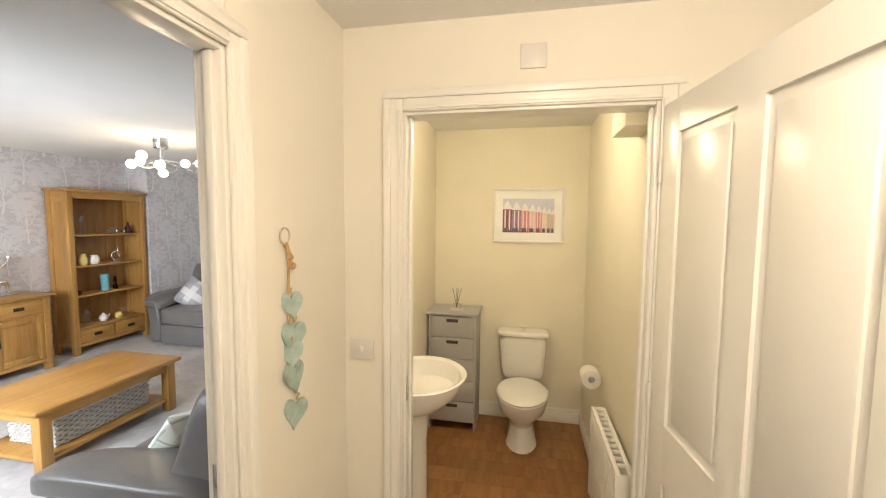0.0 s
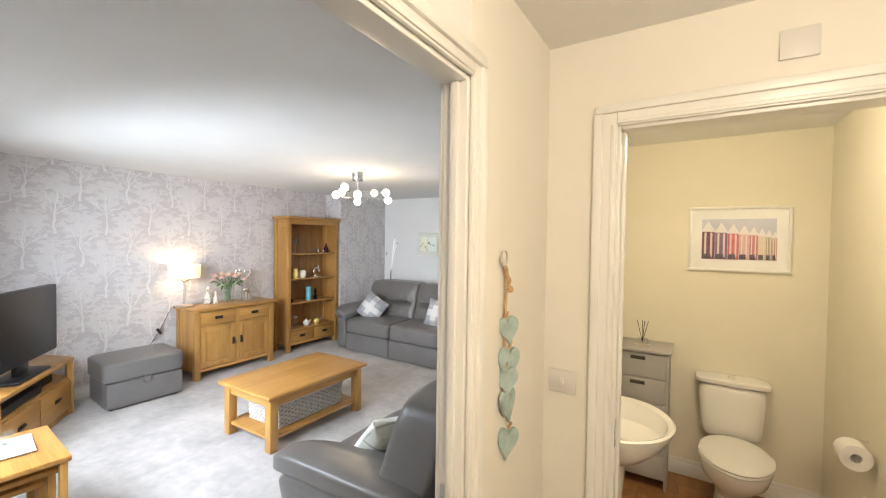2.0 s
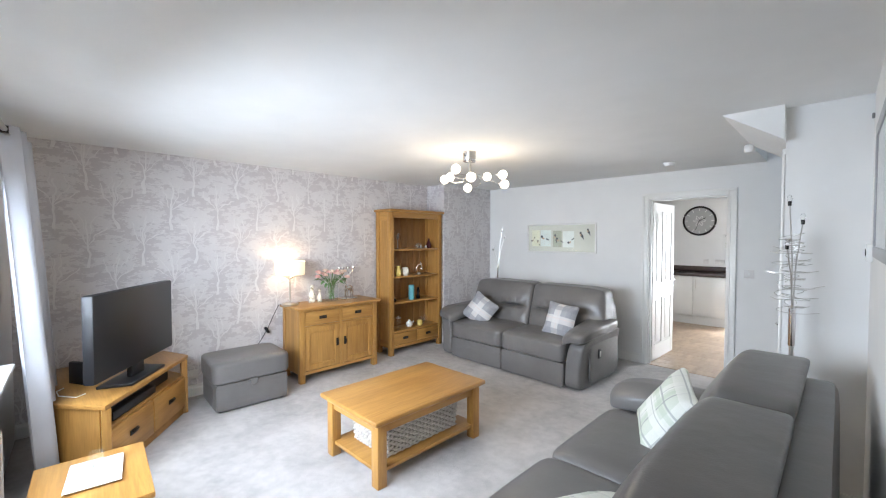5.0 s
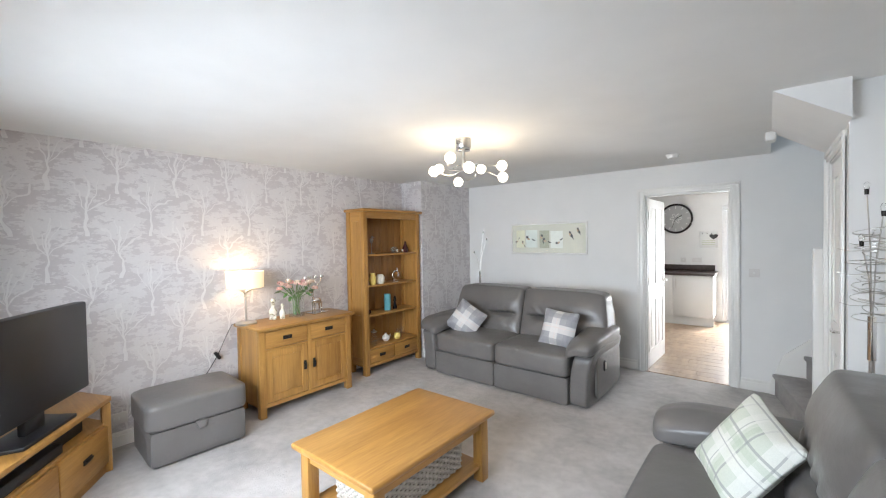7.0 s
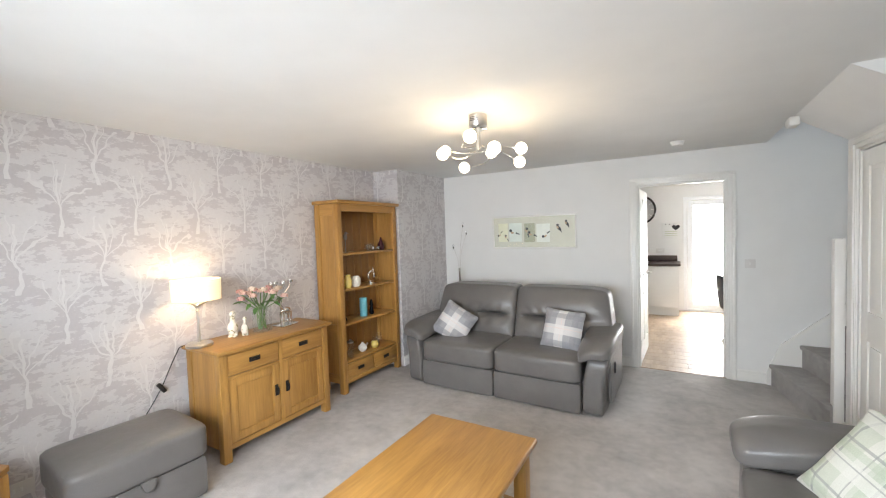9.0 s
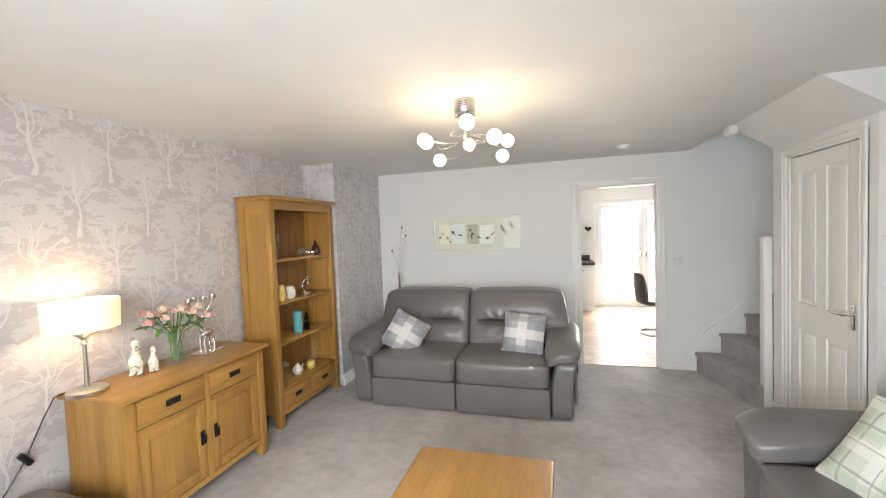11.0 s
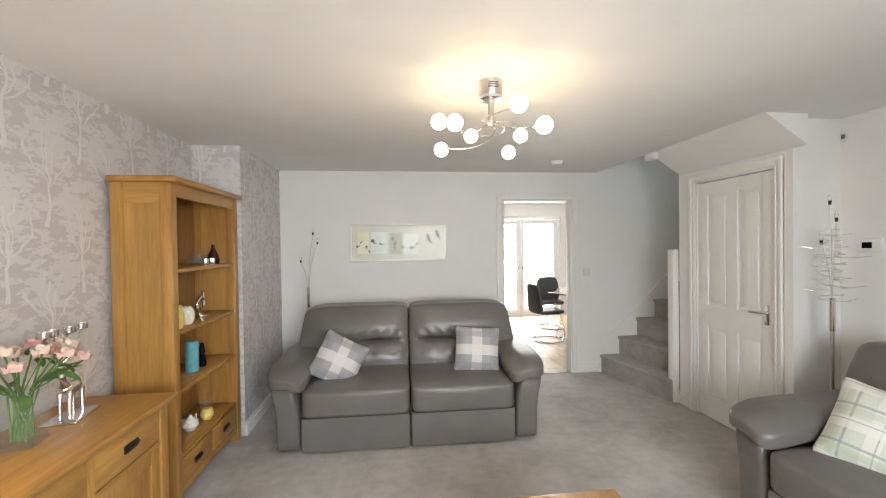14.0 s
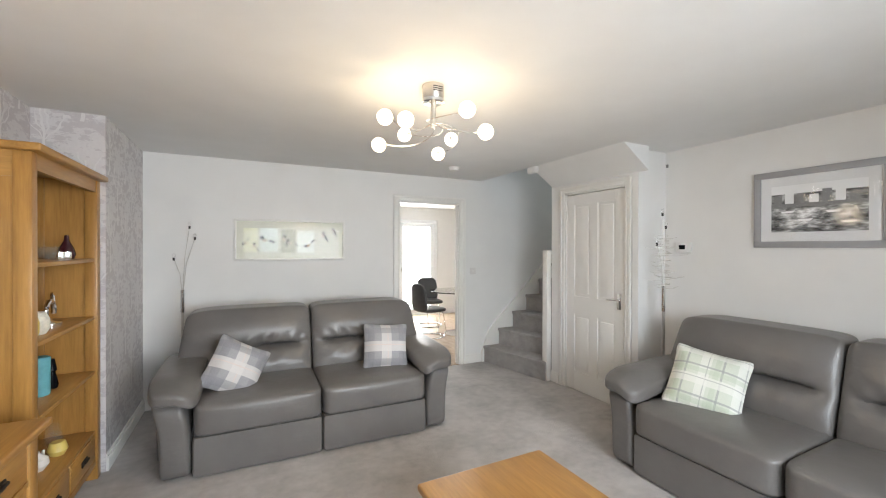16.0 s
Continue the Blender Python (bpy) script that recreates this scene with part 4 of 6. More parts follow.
def radiator(name, m, w, h, label):
    """Panel radiator, back to the wall along y=0, face to -y."""
    s = thing(name, label, "radiator", m)
    part("panel", box(0, w, -0.095, -0.075, 0, h, 0.006), M_GLOSS, s)
    part("rear_panel", box(0, w, -0.045, -0.028, 0, h, 0.006), M_GLOSS, s)
    for k in range(int(w / 0.035)):
        x = 0.02 + k * 0.035
        part("flute", box(x, x + 0.018, -0.099, -0.094, 0.03, h - 0.03, 0.002), M_GLOSS, s)
    for x in (-0.002, w - 0.004):
        part("side_cover", box(x, x + 0.006, -0.10, -0.025, 0.0, h + 0.002, 0.002), M_GLOSS, s)
    bm = box(0.006, w - 0.006, -0.097, -0.085, h - 0.012, h + 0.004)
    box(0.006, w - 0.006, -0.037, -0.027, h - 0.012, h + 0.004, bm=bm)
    for k in range(int(w / 0.05)):
        box(0.02 + k * 0.05, 0.028 + k * 0.05, -0.09, -0.03, h - 0.010, h + 0.002, bm=bm)
    part("top_grille", bm, M_GLOSS, s)
    for x in (0.1, w - 0.1):
        part("bracket", box(x, x + 0.03, -0.03, 0.0, 0.1, h - 0.1), M_GLOSS, s)
    part("valve", tube([(-0.025, -0.06, -0.10), (-0.025, -0.06, 0.05)], 0.012, 10), M_CHROME, s)


radiator("radiator", SOUTH @ pose(-2.15, YF, 0.14, 0, 0, 180), 1.58, 0.48, "white panel radiator under the living room window")
radiator("radiator", pose(0.57, 2.27, 0.12, 0, 0, -90), 0.60, 0.50, "small white panel radiator on the cloakroom wall")


# ---- wall fittings and pictures ----
M_PLATE = paint("aged_white_plastic", (0.72, 0.70, 0.68), 0.35, 0.02)
def plate(name, m, label, w=0.086, h=0.086, category="light switch", rockers=1):
    s = thing(name, label, category, m)
    part("face_plate", box(-w / 2, w / 2, -0.009, 0, -h / 2, h / 2, 0.003), M_PLATE, s)
    for k in range(rockers):
        x = (k - (rockers - 1) / 2) * 0.03
        part("rocker", box(x - 0.006, x + 0.006, -0.013, -0.008, -0.012, 0.012, 0.002), M_WHITE, s)


plate("light_switch", pose(-0.54, WY, 1.122), "white light switch on the hall wall", 0.10, 0.085)
plate("light_switch", pose(-1.487, YB, 1.19), "white light switch beside the kitchen door")
plate("door_chime", pose(0.105, WY, 2.215), "white door chime box above the cloakroom door", 0.09, 0.085, "door chime", 0)
plate("socket", pose(XL, 1.42, 0.22, 0, 0, 90), "white double socket near the floor", 0.145, 0.086, "socket", 2)
plate("socket", pose(-2.62, KY1, 1.12), "white socket above the worktop", 0.086, 0.086, "socket", 1)
plate("socket", pose(-2.40, KY1, 1.12), "white double socket above the worktop", 0.145, 0.086, "socket", 2)
s = thing("thermostat", "white room thermostat with a dark display", "thermostat", pose(XR, 3.44, 1.50, 0, 0, -90))
part("case", box(-0.065, 0.065, -0.025, 0, -0.045, 0.045, 0.005), M_WHITE, s)
part("display", box(-0.035, 0.02, -0.0275, -0.0245, -0.018, 0.02), M_SCREEN, s)
s = thing("wall_sensor", "small dark sensor high on the wall", "sensor", pose(XR, 3.60, 2.24, 0, 0, -90))
part("case", box(-0.010, 0.010, -0.012, 0, -0.014, 0.014, 0.003), paint("grey_plastic", (0.2, 0.2, 0.2)), s)
s = thing("smoke_alarm", "white round smoke alarm on the ceiling", "smoke alarm", pose(-2.10, 5.09, H))
part("base", lathe([(0.055, -0.014), (0.06, -0.01), (0.06, 0.0)], 28), M_WHITE, s)
part("cover", lathe([(0.03, -0.04), (0.048, -0.034), (0.052, -0.014)], 28), M_WHITE, s)
# not an alarm: a small white boxing in the cloakroom's upper corner
s = thing("smoke_alarm", "white boxed-in corner high in the cloakroom", "pipe box", pose(0, 0, 0))
part("case", box(0.45, 0.57, 1.66, 1.90, 2.0, 2.08, 0.004), M_CREAM, s)

M_MOUNT = paint("cream_mount", (0.56, 0.56, 0.48), 0.7, 0.04, 5.0)
M_FRAMEW = paint("white_frame", (0.78, 0.77, 0.74), 0.4, 0.03)
M_PICGLASS = Nodes("low_reflection_glass")
M_PICGLASS.put(M_PICGLASS.b, "Transmission Weight", 1.0), M_PICGLASS.put(M_PICGLASS.b, "IOR", 1.2)
M_PICGLASS = M_PICGLASS.done((1, 1, 1), 0.0)


def flat(name, x0, x1, z0, z1, y, mat, parent, label=""):
    return part(name, box(x0, x1, y - 0.0012, y, z0, z1), mat, parent, label)


def framed(m, w, h, bar, mat, label, mount, inner):
    s = thing("picture", label, "picture", m)
    bm = box(-w / 2, w / 2, -0.022, 0, h / 2 - bar, h / 2, 0.003)
    box(-w / 2, w / 2, -0.022, 0, -h / 2, -h / 2 + bar, 0.003, bm=bm)
    box(-w / 2, -w / 2 + bar, -0.022, 0, -h / 2 + bar, h / 2 - bar, 0.003, bm=bm)
    box(w / 2 - bar, w / 2, -0.022, 0, -h / 2 + bar, h / 2 - bar, 0.003, bm=bm)
    part("frame", bm, mat, s)
    part("mount", box(-w / 2 + bar, w / 2 - bar, -0.009, -0.001, -h / 2 + bar, h / 2 - bar), mount, s)
    inner(s)
    g = part("glass", box(-w / 2 + bar, w / 2 - bar, -0.0185, -0.0165, -h / 2 + bar, h / 2 - bar), M_PICGLASS, s)
    g.visible_shadow = False
    return s


def bird(parent, x, z, sz, turn, dark, breast):
    """A perched bird, as a plain flat silhouette."""
    m = pose(x, -0.0105, z, 0, turn, 0)
    bm = bmesh.new()
    body = [(0.9 * math.cos(a) * sz, 0.42 * math.sin(a) * sz) for a in [2 * math.pi * i / 14 for i in range(14)]]
    bm.faces.new([bm.verts.new((px, 0, pz)) for px, pz in body])
    bm.faces.new([bm.verts.new((-0.8 * sz + px, -0.0004, 0.28 * sz + pz)) for px, pz in [(0.36 * math.cos(a) * sz, 0.34 * math.sin(a) * sz) for a in [2 * math.pi * i / 10 for i in range(10)]]])
    bm.faces.new([bm.verts.new((px * sz, -0.0006, pz * sz)) for px, pz in ((0.5, 0.15), (1.45, -0.12), (1.4, -0.34), (0.5, -0.2))])
    b = part("bird_print", bm, dark, parent, "small printed garden bird", m)
    bm = bmesh.new()
    bm.faces.new([bm.verts.new((-0.35 * sz + 0.42 * sz * math.cos(a), -0.001, -0.12 * sz + 0.24 * sz * math.sin(a))) for a in [2 * math.pi * i / 10 for i in range(10)]])
    part("breast", bm, breast, b)


def birds_inner(s):
    y = -0.0095
    tones = [paint("print_" + n, c, 0.8, 0.08, 8.0) for n, c in (("straw", (0.66, 0.66, 0.50)), ("mist", (0.62, 0.67, 0.62)), ("olive", (0.36, 0.37, 0.28)), ("pale", (0.68, 0.71, 0.66)))]
    flat("print_block", -0.46, -0.33, -0.12, 0.12, y, tones[0], s)
    flat("print_block", -0.31, -0.14, -0.12, 0.12, y, tones[1], s)
    flat("print_block", -0.11, 0.03, -0.13, 0.11, y, tones[2], s)
    flat("print_block", 0.05, 0.22, -0.13, 0.10, y, tones[3], s)
    dark = paint("print_ink", (0.05, 0.055, 0.06), 0.8, 0.3, 40.0)
    tan = paint("print_tan", (0.45, 0.33, 0.22), 0.8, 0.2)
    for x, z, sz, t in ((-0.44, -0.02, 0.026, -60), (-0.35, -0.07, 0.026, 50), (-0.25, 0.0, 0.04, 10), (-0.07, 0.0, 0.035, 65), (-0.01, -0.03, 0.036, 15), (0.17, -0.04, 0.034, -50), (0.33, 0.04, 0.032, 50), (0.43, 0.09, 0.028, 55)):
        bird(s, x, z, sz * 1.4, t, dark, tan)


framed(pose(-3.69, YB, 1.568), 1.09, 0.425, 0.022, M_FRAMEW, "long white-framed print of garden birds on pale panels", M_MOUNT, birds_inner)


def harbour_inner(s):
    y = -0.0095
    k = Nodes("harbour_print")
    co = k.coords((3, 1, 9))
    f = k.noise(co, 1.8, 6.0, 0.7)
    mt = k.done(k.ramp(f, [(0.38, (0.03, 0.03, 0.03)), (0.5, (0.25, 0.25, 0.25)), (0.64, (0.75, 0.75, 0.75))]), 0.7)
    flat("photograph", -0.255, 0.255, -0.165, 0.165, y, mt, s, "black and white harbour photograph")
    pale, dk, md = paint("photo_white", (0.75, 0.75, 0.75), 0.7), paint("photo_dark", (0.03, 0.03, 0.03), 0.7), paint("photo_grey", (0.22, 0.22, 0.22), 0.7)
    flat("photo_sky", -0.255, 0.255, 0.105, 0.165, y - 0.0015, pale, s)
    flat("photo_quay", -0.255, 0.255, 0.01, 0.035, y - 0.0015, md, s)
    for i in range(7):
        x0 = -0.24 + i * 0.068
        flat("photo_house", x0, x0 + 0.05, 0.035, 0.09 + 0.03 * ((i * 5) % 3) / 2, y - 0.003, pale if i % 2 else md, s)
    for x0, z0 in ((-0.10, -0.09), (0.05, -0.04), (-0.2, -0.03), (0.12, -0.11)):
        bm = bmesh.new()
        bm.faces.new([bm.verts.new((x0 + px, y - 0.003, z0 + pz)) for px, pz in ((0, 0.012), (0.012, 0), (0.07, 0), (0.085, 0.016))])
        part("photo_boat", bm, pale, s)


framed(pose(XR, 2.535, 1.772, 0, 0, -90), 0.73, 0.55, 0.045, paint("silver_grey_frame", (0.36, 0.36, 0.37), 0.4, 0.05), "grey-framed black and white harbour photograph", paint("pale_mount", (0.66, 0.66, 0.66), 0.7), harbour_inner)


def huts_inner(s):
    y = -0.0095
    flat("photo_sky", -0.20, 0.20, -0.135, 0.135, y, paint("hut_sky", (0.50, 0.52, 0.60), 0.7, 0.1), s)
    cols = [(0.16, 0.06, 0.09), (0.22, 0.13, 0.24), (0.55, 0.16, 0.18), (0.62, 0.42, 0.40), (0.50, 0.20, 0.22), (0.66, 0.56, 0.42), (0.40, 0.36, 0.24), (0.5, 0.33, 0.26)]
    w = [0.075, 0.07, 0.062, 0.055, 0.045, 0.04, 0.032, 0.026]
    x = -0.20
    for c, wd, i in zip(cols, w, range(8)):
        mt = paint("hut_paint", c, 0.7, 0.15, 30.0)
        top = 0.06 - 0.006 * i
        h = flat("beach_hut", x + 0.002, x + wd, -0.135, top, y - 0.0015, mt, s, "striped painted beach hut")
        bm = bmesh.new()
        bm.faces.new([bm.verts.new((px, y - 0.004, pz)) for px, pz in ((x - 0.004, top - 0.01), (x + wd + 0.004, top - 0.01), (x + wd / 2, top + 0.062 - 0.004 * i))])
        part("gable", bm, paint("hut_gable", (0.72, 0.70, 0.70), 0.7), h)
        for j in range(2):
            flat("stripe", x + wd * (0.2 + 0.45 * j), x + wd * (0.36 + 0.45 * j), -0.12, top - 0.015, y - 0.003, paint("hut_stripe", (0.70, 0.62, 0.60), 0.7), h)
        flat("base_board", x + 0.004, x + wd * 0.7, -0.133, -0.10, y - 0.0036, paint("hut_base", (0.12, 0.10, 0.13), 0.7), h)
        x += wd


framed(pose(0.115, 3.3, 1.675), 0.555, 0.435, 0.018, M_FRAMEW, "white-framed photograph of painted beach huts", paint("white_mount", (0.80, 0.80, 0.78), 0.7), huts_inner)


# ---- hall: heart garland ----
def hearts():
    m_h = paint("duck_egg_wood", (0.36, 0.46, 0.44), 0.75, 0.25, 25.0, 0.3)
    m_r = paint("jute_rope", (0.50, 0.33, 0.17), 0.9, 0.2, 90.0, 0.6)
    s = thing("heart_garland", "hanging string of duck-egg blue wooden hearts", "garland", pose(HX + 0.008, 1.085, 1.60))
    part("ring", tube([(0.004, 0.024 * math.cos(a), -0.01 + 0.024 * math.sin(a)) for a in [2 * math.pi * i / 20 for i in range(21)]], 0.003, 6), M_SATIN, s)
    part("rope", tube([(0.006, 0.004, -0.03), (0.008, 0.010, -0.10), (0.007, 0.004, -0.20), (0.008, 0.008, -0.36), (0.007, 0.012, -0.48)], 0.004, 6), m_r, s)
    bm = tube([(0.010, -0.006, -0.035), (0.014, 0.014, -0.075), (0.012, 0.004, -0.10)], 0.008, 6)
    ball(0.011, (0.016, 0.018, -0.10), bm, 8)
    part("rope_knot", bm, m_r, s)
    for z, y, sz, ry, rz in ((-0.215, 0.012, 0.045, 8, 40), (-0.315, 0.016, 0.055, -6, 25), (-0.365, 0.008, 0.045, 4, 60), (-0.44, 0.018, 0.055, 6, 5), (-0.555, 0.020, 0.052, -8, 28)):
        bm = bmesh.new()
        f, b = [], []
        for i in range(28):
            t = 2 * math.pi * i / 28
            hx = 16 * math.sin(t) ** 3 / 17
            hz = (13 * math.cos(t) - 5 * math.cos(2 * t) - 2 * math.cos(3 * t) - math.cos(4 * t)) / 17
            f.append(bm.verts.new((-0.006, hx * sz * 0.8, hz * sz * 1.1)))
            b.append(bm.verts.new((0.006, hx * sz * 0.8, hz * sz * 1.1)))
        bm.faces.new(f), bm.faces.new(b[::-1])
        for i in range(28):
            bm.faces.new((f[i], f[(i + 1) % 28], b[(i + 1) % 28], b[i]))
        hh = part("heart", bm, m_h, s, "worn duck-egg blue wooden heart", pose(0.014, y, z, ry, 0, -rz))
        part("tie", tube([(0.0, 0.0, sz * 0.7), (0.004, 0.004, sz * 1.1)], 0.004, 5), m_r, hh)


hearts()


def ceiling_dome(m, label, power, colour):
    s = thing("ceiling_light", label, "ceiling light", m)
    part("rim", lathe([(0.13, -0.02), (0.135, -0.01), (0.13, 0.0)], 28), M_CHROME, s)
    part("shade", lathe([(0.02, -0.075), (0.08, -0.062), (0.115, -0.035), (0.125, -0.018)], 28), glow("opal_shade", colour, power), s, "lit opal glass shade")


ceiling_dome(pose(0.35, 0.05, H), "round opal glass hall ceiling light", 9.0, (1.0, 0.76, 0.45))
ceiling_dome(pose(-0.05, 2.15, H), "round opal glass cloakroom ceiling light", 3.0, (1.0, 0.74, 0.40))
lamp("hall_lamp_light", "POINT", 46, (1.0, 0.82, 0.60), pose(0.35, 0.05, H - 0.16), 0.12)
lamp("cloakroom_lamp_light", "POINT", 15, (1.0, 0.82, 0.55), pose(-0.05, 2.15, H - 0.16), 0.10)


# ---- cloakroom ----
def toilet(m):
    """Close-coupled toilet, back to the wall along y=0, front to -y."""
    s = thing("toilet", "white ceramic toilet with its lid down", "toilet", m)
    part("cistern", soft(-0.185, 0.185, -0.175, -0.004, 0.385, 0.735, 7, 9, lambda q: Vector((q.x * (0.93 + 0.07 * q.z), q.y, q.z))), M_CERAMIC, s)
    part("cistern_lid", soft(-0.20, 0.20, -0.19, -0.002, 0.732, 0.77, 6, 8), M_CERAMIC, s)
    part("flush_button", lathe([(0.024, 0), (0.024, 0.006), (0.018, 0.009)], 20, at=(0, -0.095, 0.769)), M_CHROME, s)

    def oval(rx, ry, cy, z):
        return [(rx * math.sin(t) * (1 - 0.06 * (math.cos(t) < 0)), cy - ry * math.cos(t) * (1.12 if math.cos(t) > 0 else 0.72), z) for t in [2 * math.pi * i / 28 for i in range(28)]]

    def loft(rings):
        bm = bmesh.new()
        vs = [[bm.verts.new(p) for p in r] for r in rings]
        for a, b in zip(vs, vs[1:]):
            for i in range(28):
                bm.faces.new((a[i], a[(i + 1) % 28], b[(i + 1) % 28], b[i]))
        bm.faces.new(vs[0][::-1]), bm.faces.new(vs[-1])
        return bm

    part("pan", loft([oval(0.115, 0.17, -0.34, 0), oval(0.105, 0.15, -0.33, 0.03), oval(0.088, 0.12, -0.31, 0.14), oval(0.11, 0.15, -0.33, 0.20), oval(0.165, 0.225, -0.38, 0.29), oval(0.18, 0.25, -0.40, 0.37), oval(0.178, 0.25, -0.40, 0.39)]), M_CERAMIC, s)
    part("seat", loft([oval(0.182, 0.255, -0.40, 0.391), oval(0.186, 0.26, -0.40, 0.40), oval(0.182, 0.255, -0.40, 0.409)]), M_WHITE, s)
    part("lid", loft([oval(0.183, 0.257, -0.40, 0.411), oval(0.187, 0.262, -0.40, 0.420), oval(0.17, 0.24, -0.40, 0.434), oval(0.09, 0.13, -0.40, 0.438)]), M_WHITE, s)


toilet(pose(0.10, 3.3, 0))


def basin(m):
    """Pedestal basin, back to the wall along x=0, out along +x."""
    s = thing("wash_basin", "white ceramic pedestal wash basin", "wash basin", m)
    bm = bmesh.new()
    n = 36
    rings = []
    for rx, ry, cx, z in ((0.10, 0.09, 0.17, 0.66), (0.17, 0.17, 0.18, 0.70), (0.215, 0.235, 0.205, 0.77), (0.235, 0.262, 0.22, 0.835), (0.238, 0.266, 0.222, 0.85), (0.228, 0.255, 0.222, 0.856), (0.20, 0.225, 0.232, 0.845), (0.16, 0.185, 0.245, 0.77), (0.07, 0.08, 0.245, 0.735)):
        rings.append([bm.verts.new((max(0.0, cx + rx * math.cos(2 * math.pi * i / n)), ry * math.sin(2 * math.pi * i / n), z)) for i in range(n)])
    for a, b in zip(rings, rings[1:]):
        for i in range(n):
            bm.faces.new((a[i], a[(i + 1) % n], b[(i + 1) % n], b[i]))
    bm.faces.new(rings[0][::-1]), bm.faces.new(rings[-1])
    part("bowl", bm, M_CERAMIC, s)
    part("pedestal", lathe([(0.115, 0.0), (0.11, 0.02), (0.088, 0.10), (0.085, 0.5), (0.10, 0.66), (0.12, 0.70)], 28, at=(0.17, 0, 0)), M_CERAMIC, s)
    for y in (-0.09, 0.09):
        bm = lathe([(0.02, 0), (0.016, 0.01), (0.014, 0.06), (0.02, 0.07), (0.016, 0.085)], 14, at=(0.06, y, 0.85))
        tube([(0.06, y, 0.90), (0.10, y, 0.905), (0.13, y, 0.895), (0.135, y, 0.88)], [0.011, 0.010, 0.009, 0.009], 10, bm)
        tube([(0.04, y, 0.945), (0.115, y, 0.955)], 0.007, 8, bm)
        part("tap", bm, M_CHROME, s, "chrome basin tap")
    part("waste", lathe([(0.02, 0.736), (0.02, 0.742)], 14, at=(0.245, 0, 0)), M_CHROME, s)


basin(pose(-0.64, 1.96, 0))


def drawer_tower(m):
    """Slim grey chest of five drawers, back along y=0, front to -y."""
    s = thing("storage_unit", "slim grey cloakroom storage tower with five drawers", "cabinet", m)
    w, d, h = 0.185, 0.30, 0.93
    bm = box(-w, -w + 0.016, -d, 0, 0, h - 0.018, 0.001)
    box(w - 0.016, w, -d, 0, 0, h - 0.018, 0.001, bm=bm)
    box(-w + 0.016, w - 0.016, -d + 0.02, 0, 0.06, h - 0.018, bm=bm)
    part("body", bm, M_GREY_CAB, s)
    part("top", box(-w - 0.015, w + 0.015, -d - 0.018, 0.0, h - 0.018, h, 0.003), M_GREY_CAB, s)
    for k in range(5):
        z0 = 0.07 + k * 0.167
        dr = part("drawer", box(-w + 0.018, w - 0.018, -d, -d + 0.019, z0, z0 + 0.160, 0.002), M_GREY_CAB, s)
        part("grip_slot", box(-0.045, 0.045, -d - 0.003, -d + 0.004, z0 + 0.118, z0 + 0.142, 0.001), M_GAP_SHADE, dr, "dark cut-out grip")


drawer_tower(pose(-0.435, 3.285, 0))
s = thing("reed_diffuser", "glass reed diffuser on the storage tower", "diffuser", pose(-0.42, 3.10, 0.93))
part("bottle", box(-0.035, 0.035, -0.02, 0.02, 0, 0.045, 0.006), M_GLASS, s)
part("saucer", box(-0.05, 0.05, -0.035, 0.035, 0.0, 0.006, 0.002), M_SATIN, s)
for k in range(4):
    part("reed", tube([(0, 0, 0.02), (0.035 * math.cos(k * 1.7), 0.02 * math.sin(k * 1.7), 0.17)], 0.002, 5), M_IRON, s)
s = thing("toilet_roll", "white toilet roll on a chrome holder", "toilet roll", pose(0.57, 2.51, 0.71))
part("holder", tube([(0, 0.07, 0.03), (-0.05, 0.07, 0.03), (-0.07, 0.06, 0.0), (-0.07, -0.06, 0.0)], 0.006, 8), M_CHROME, s)
bm = bmesh.new()
rg = []
for r, y in ((0.02, -0.05), (0.056, -0.05), (0.056, 0.05), (0.02, 0.05)):
    rg.append([bm.verts.new((-0.07 + r * math.cos(2 * math.pi * i / 28), y, -0.012 + r * math.sin(2 * math.pi * i / 28))) for i in range(28)])
for a, b in zip(rg, rg[1:] + rg[:1]):
    for i in range(28):
        bm.faces.new((a[i], a[(i + 1) % 28], b[(i + 1) % 28], b[i]))
part("roll", bm, paint("tissue", (0.82, 0.81, 0.78), 0.9, 0.03, 60.0, 0.4), s)
s = thing("wall_mirror", "small round mirror above the wash basin", "mirror", pose(-0.64, 2.02, 1.55, 0, 90, 0))
part("glass", lathe([(0.19, 0.002), (0.19, 0.010)], 36), M_CHROME, s)
part("rim", tube([(0.195 * math.cos(a), 0.195 * math.sin(a), 0.006) for a in [2 * math.pi * i / 40 for i in range(41)]], 0.007, 6), M_SATIN, s)

# ---- things on the sideboard ----
SZ = 0.82


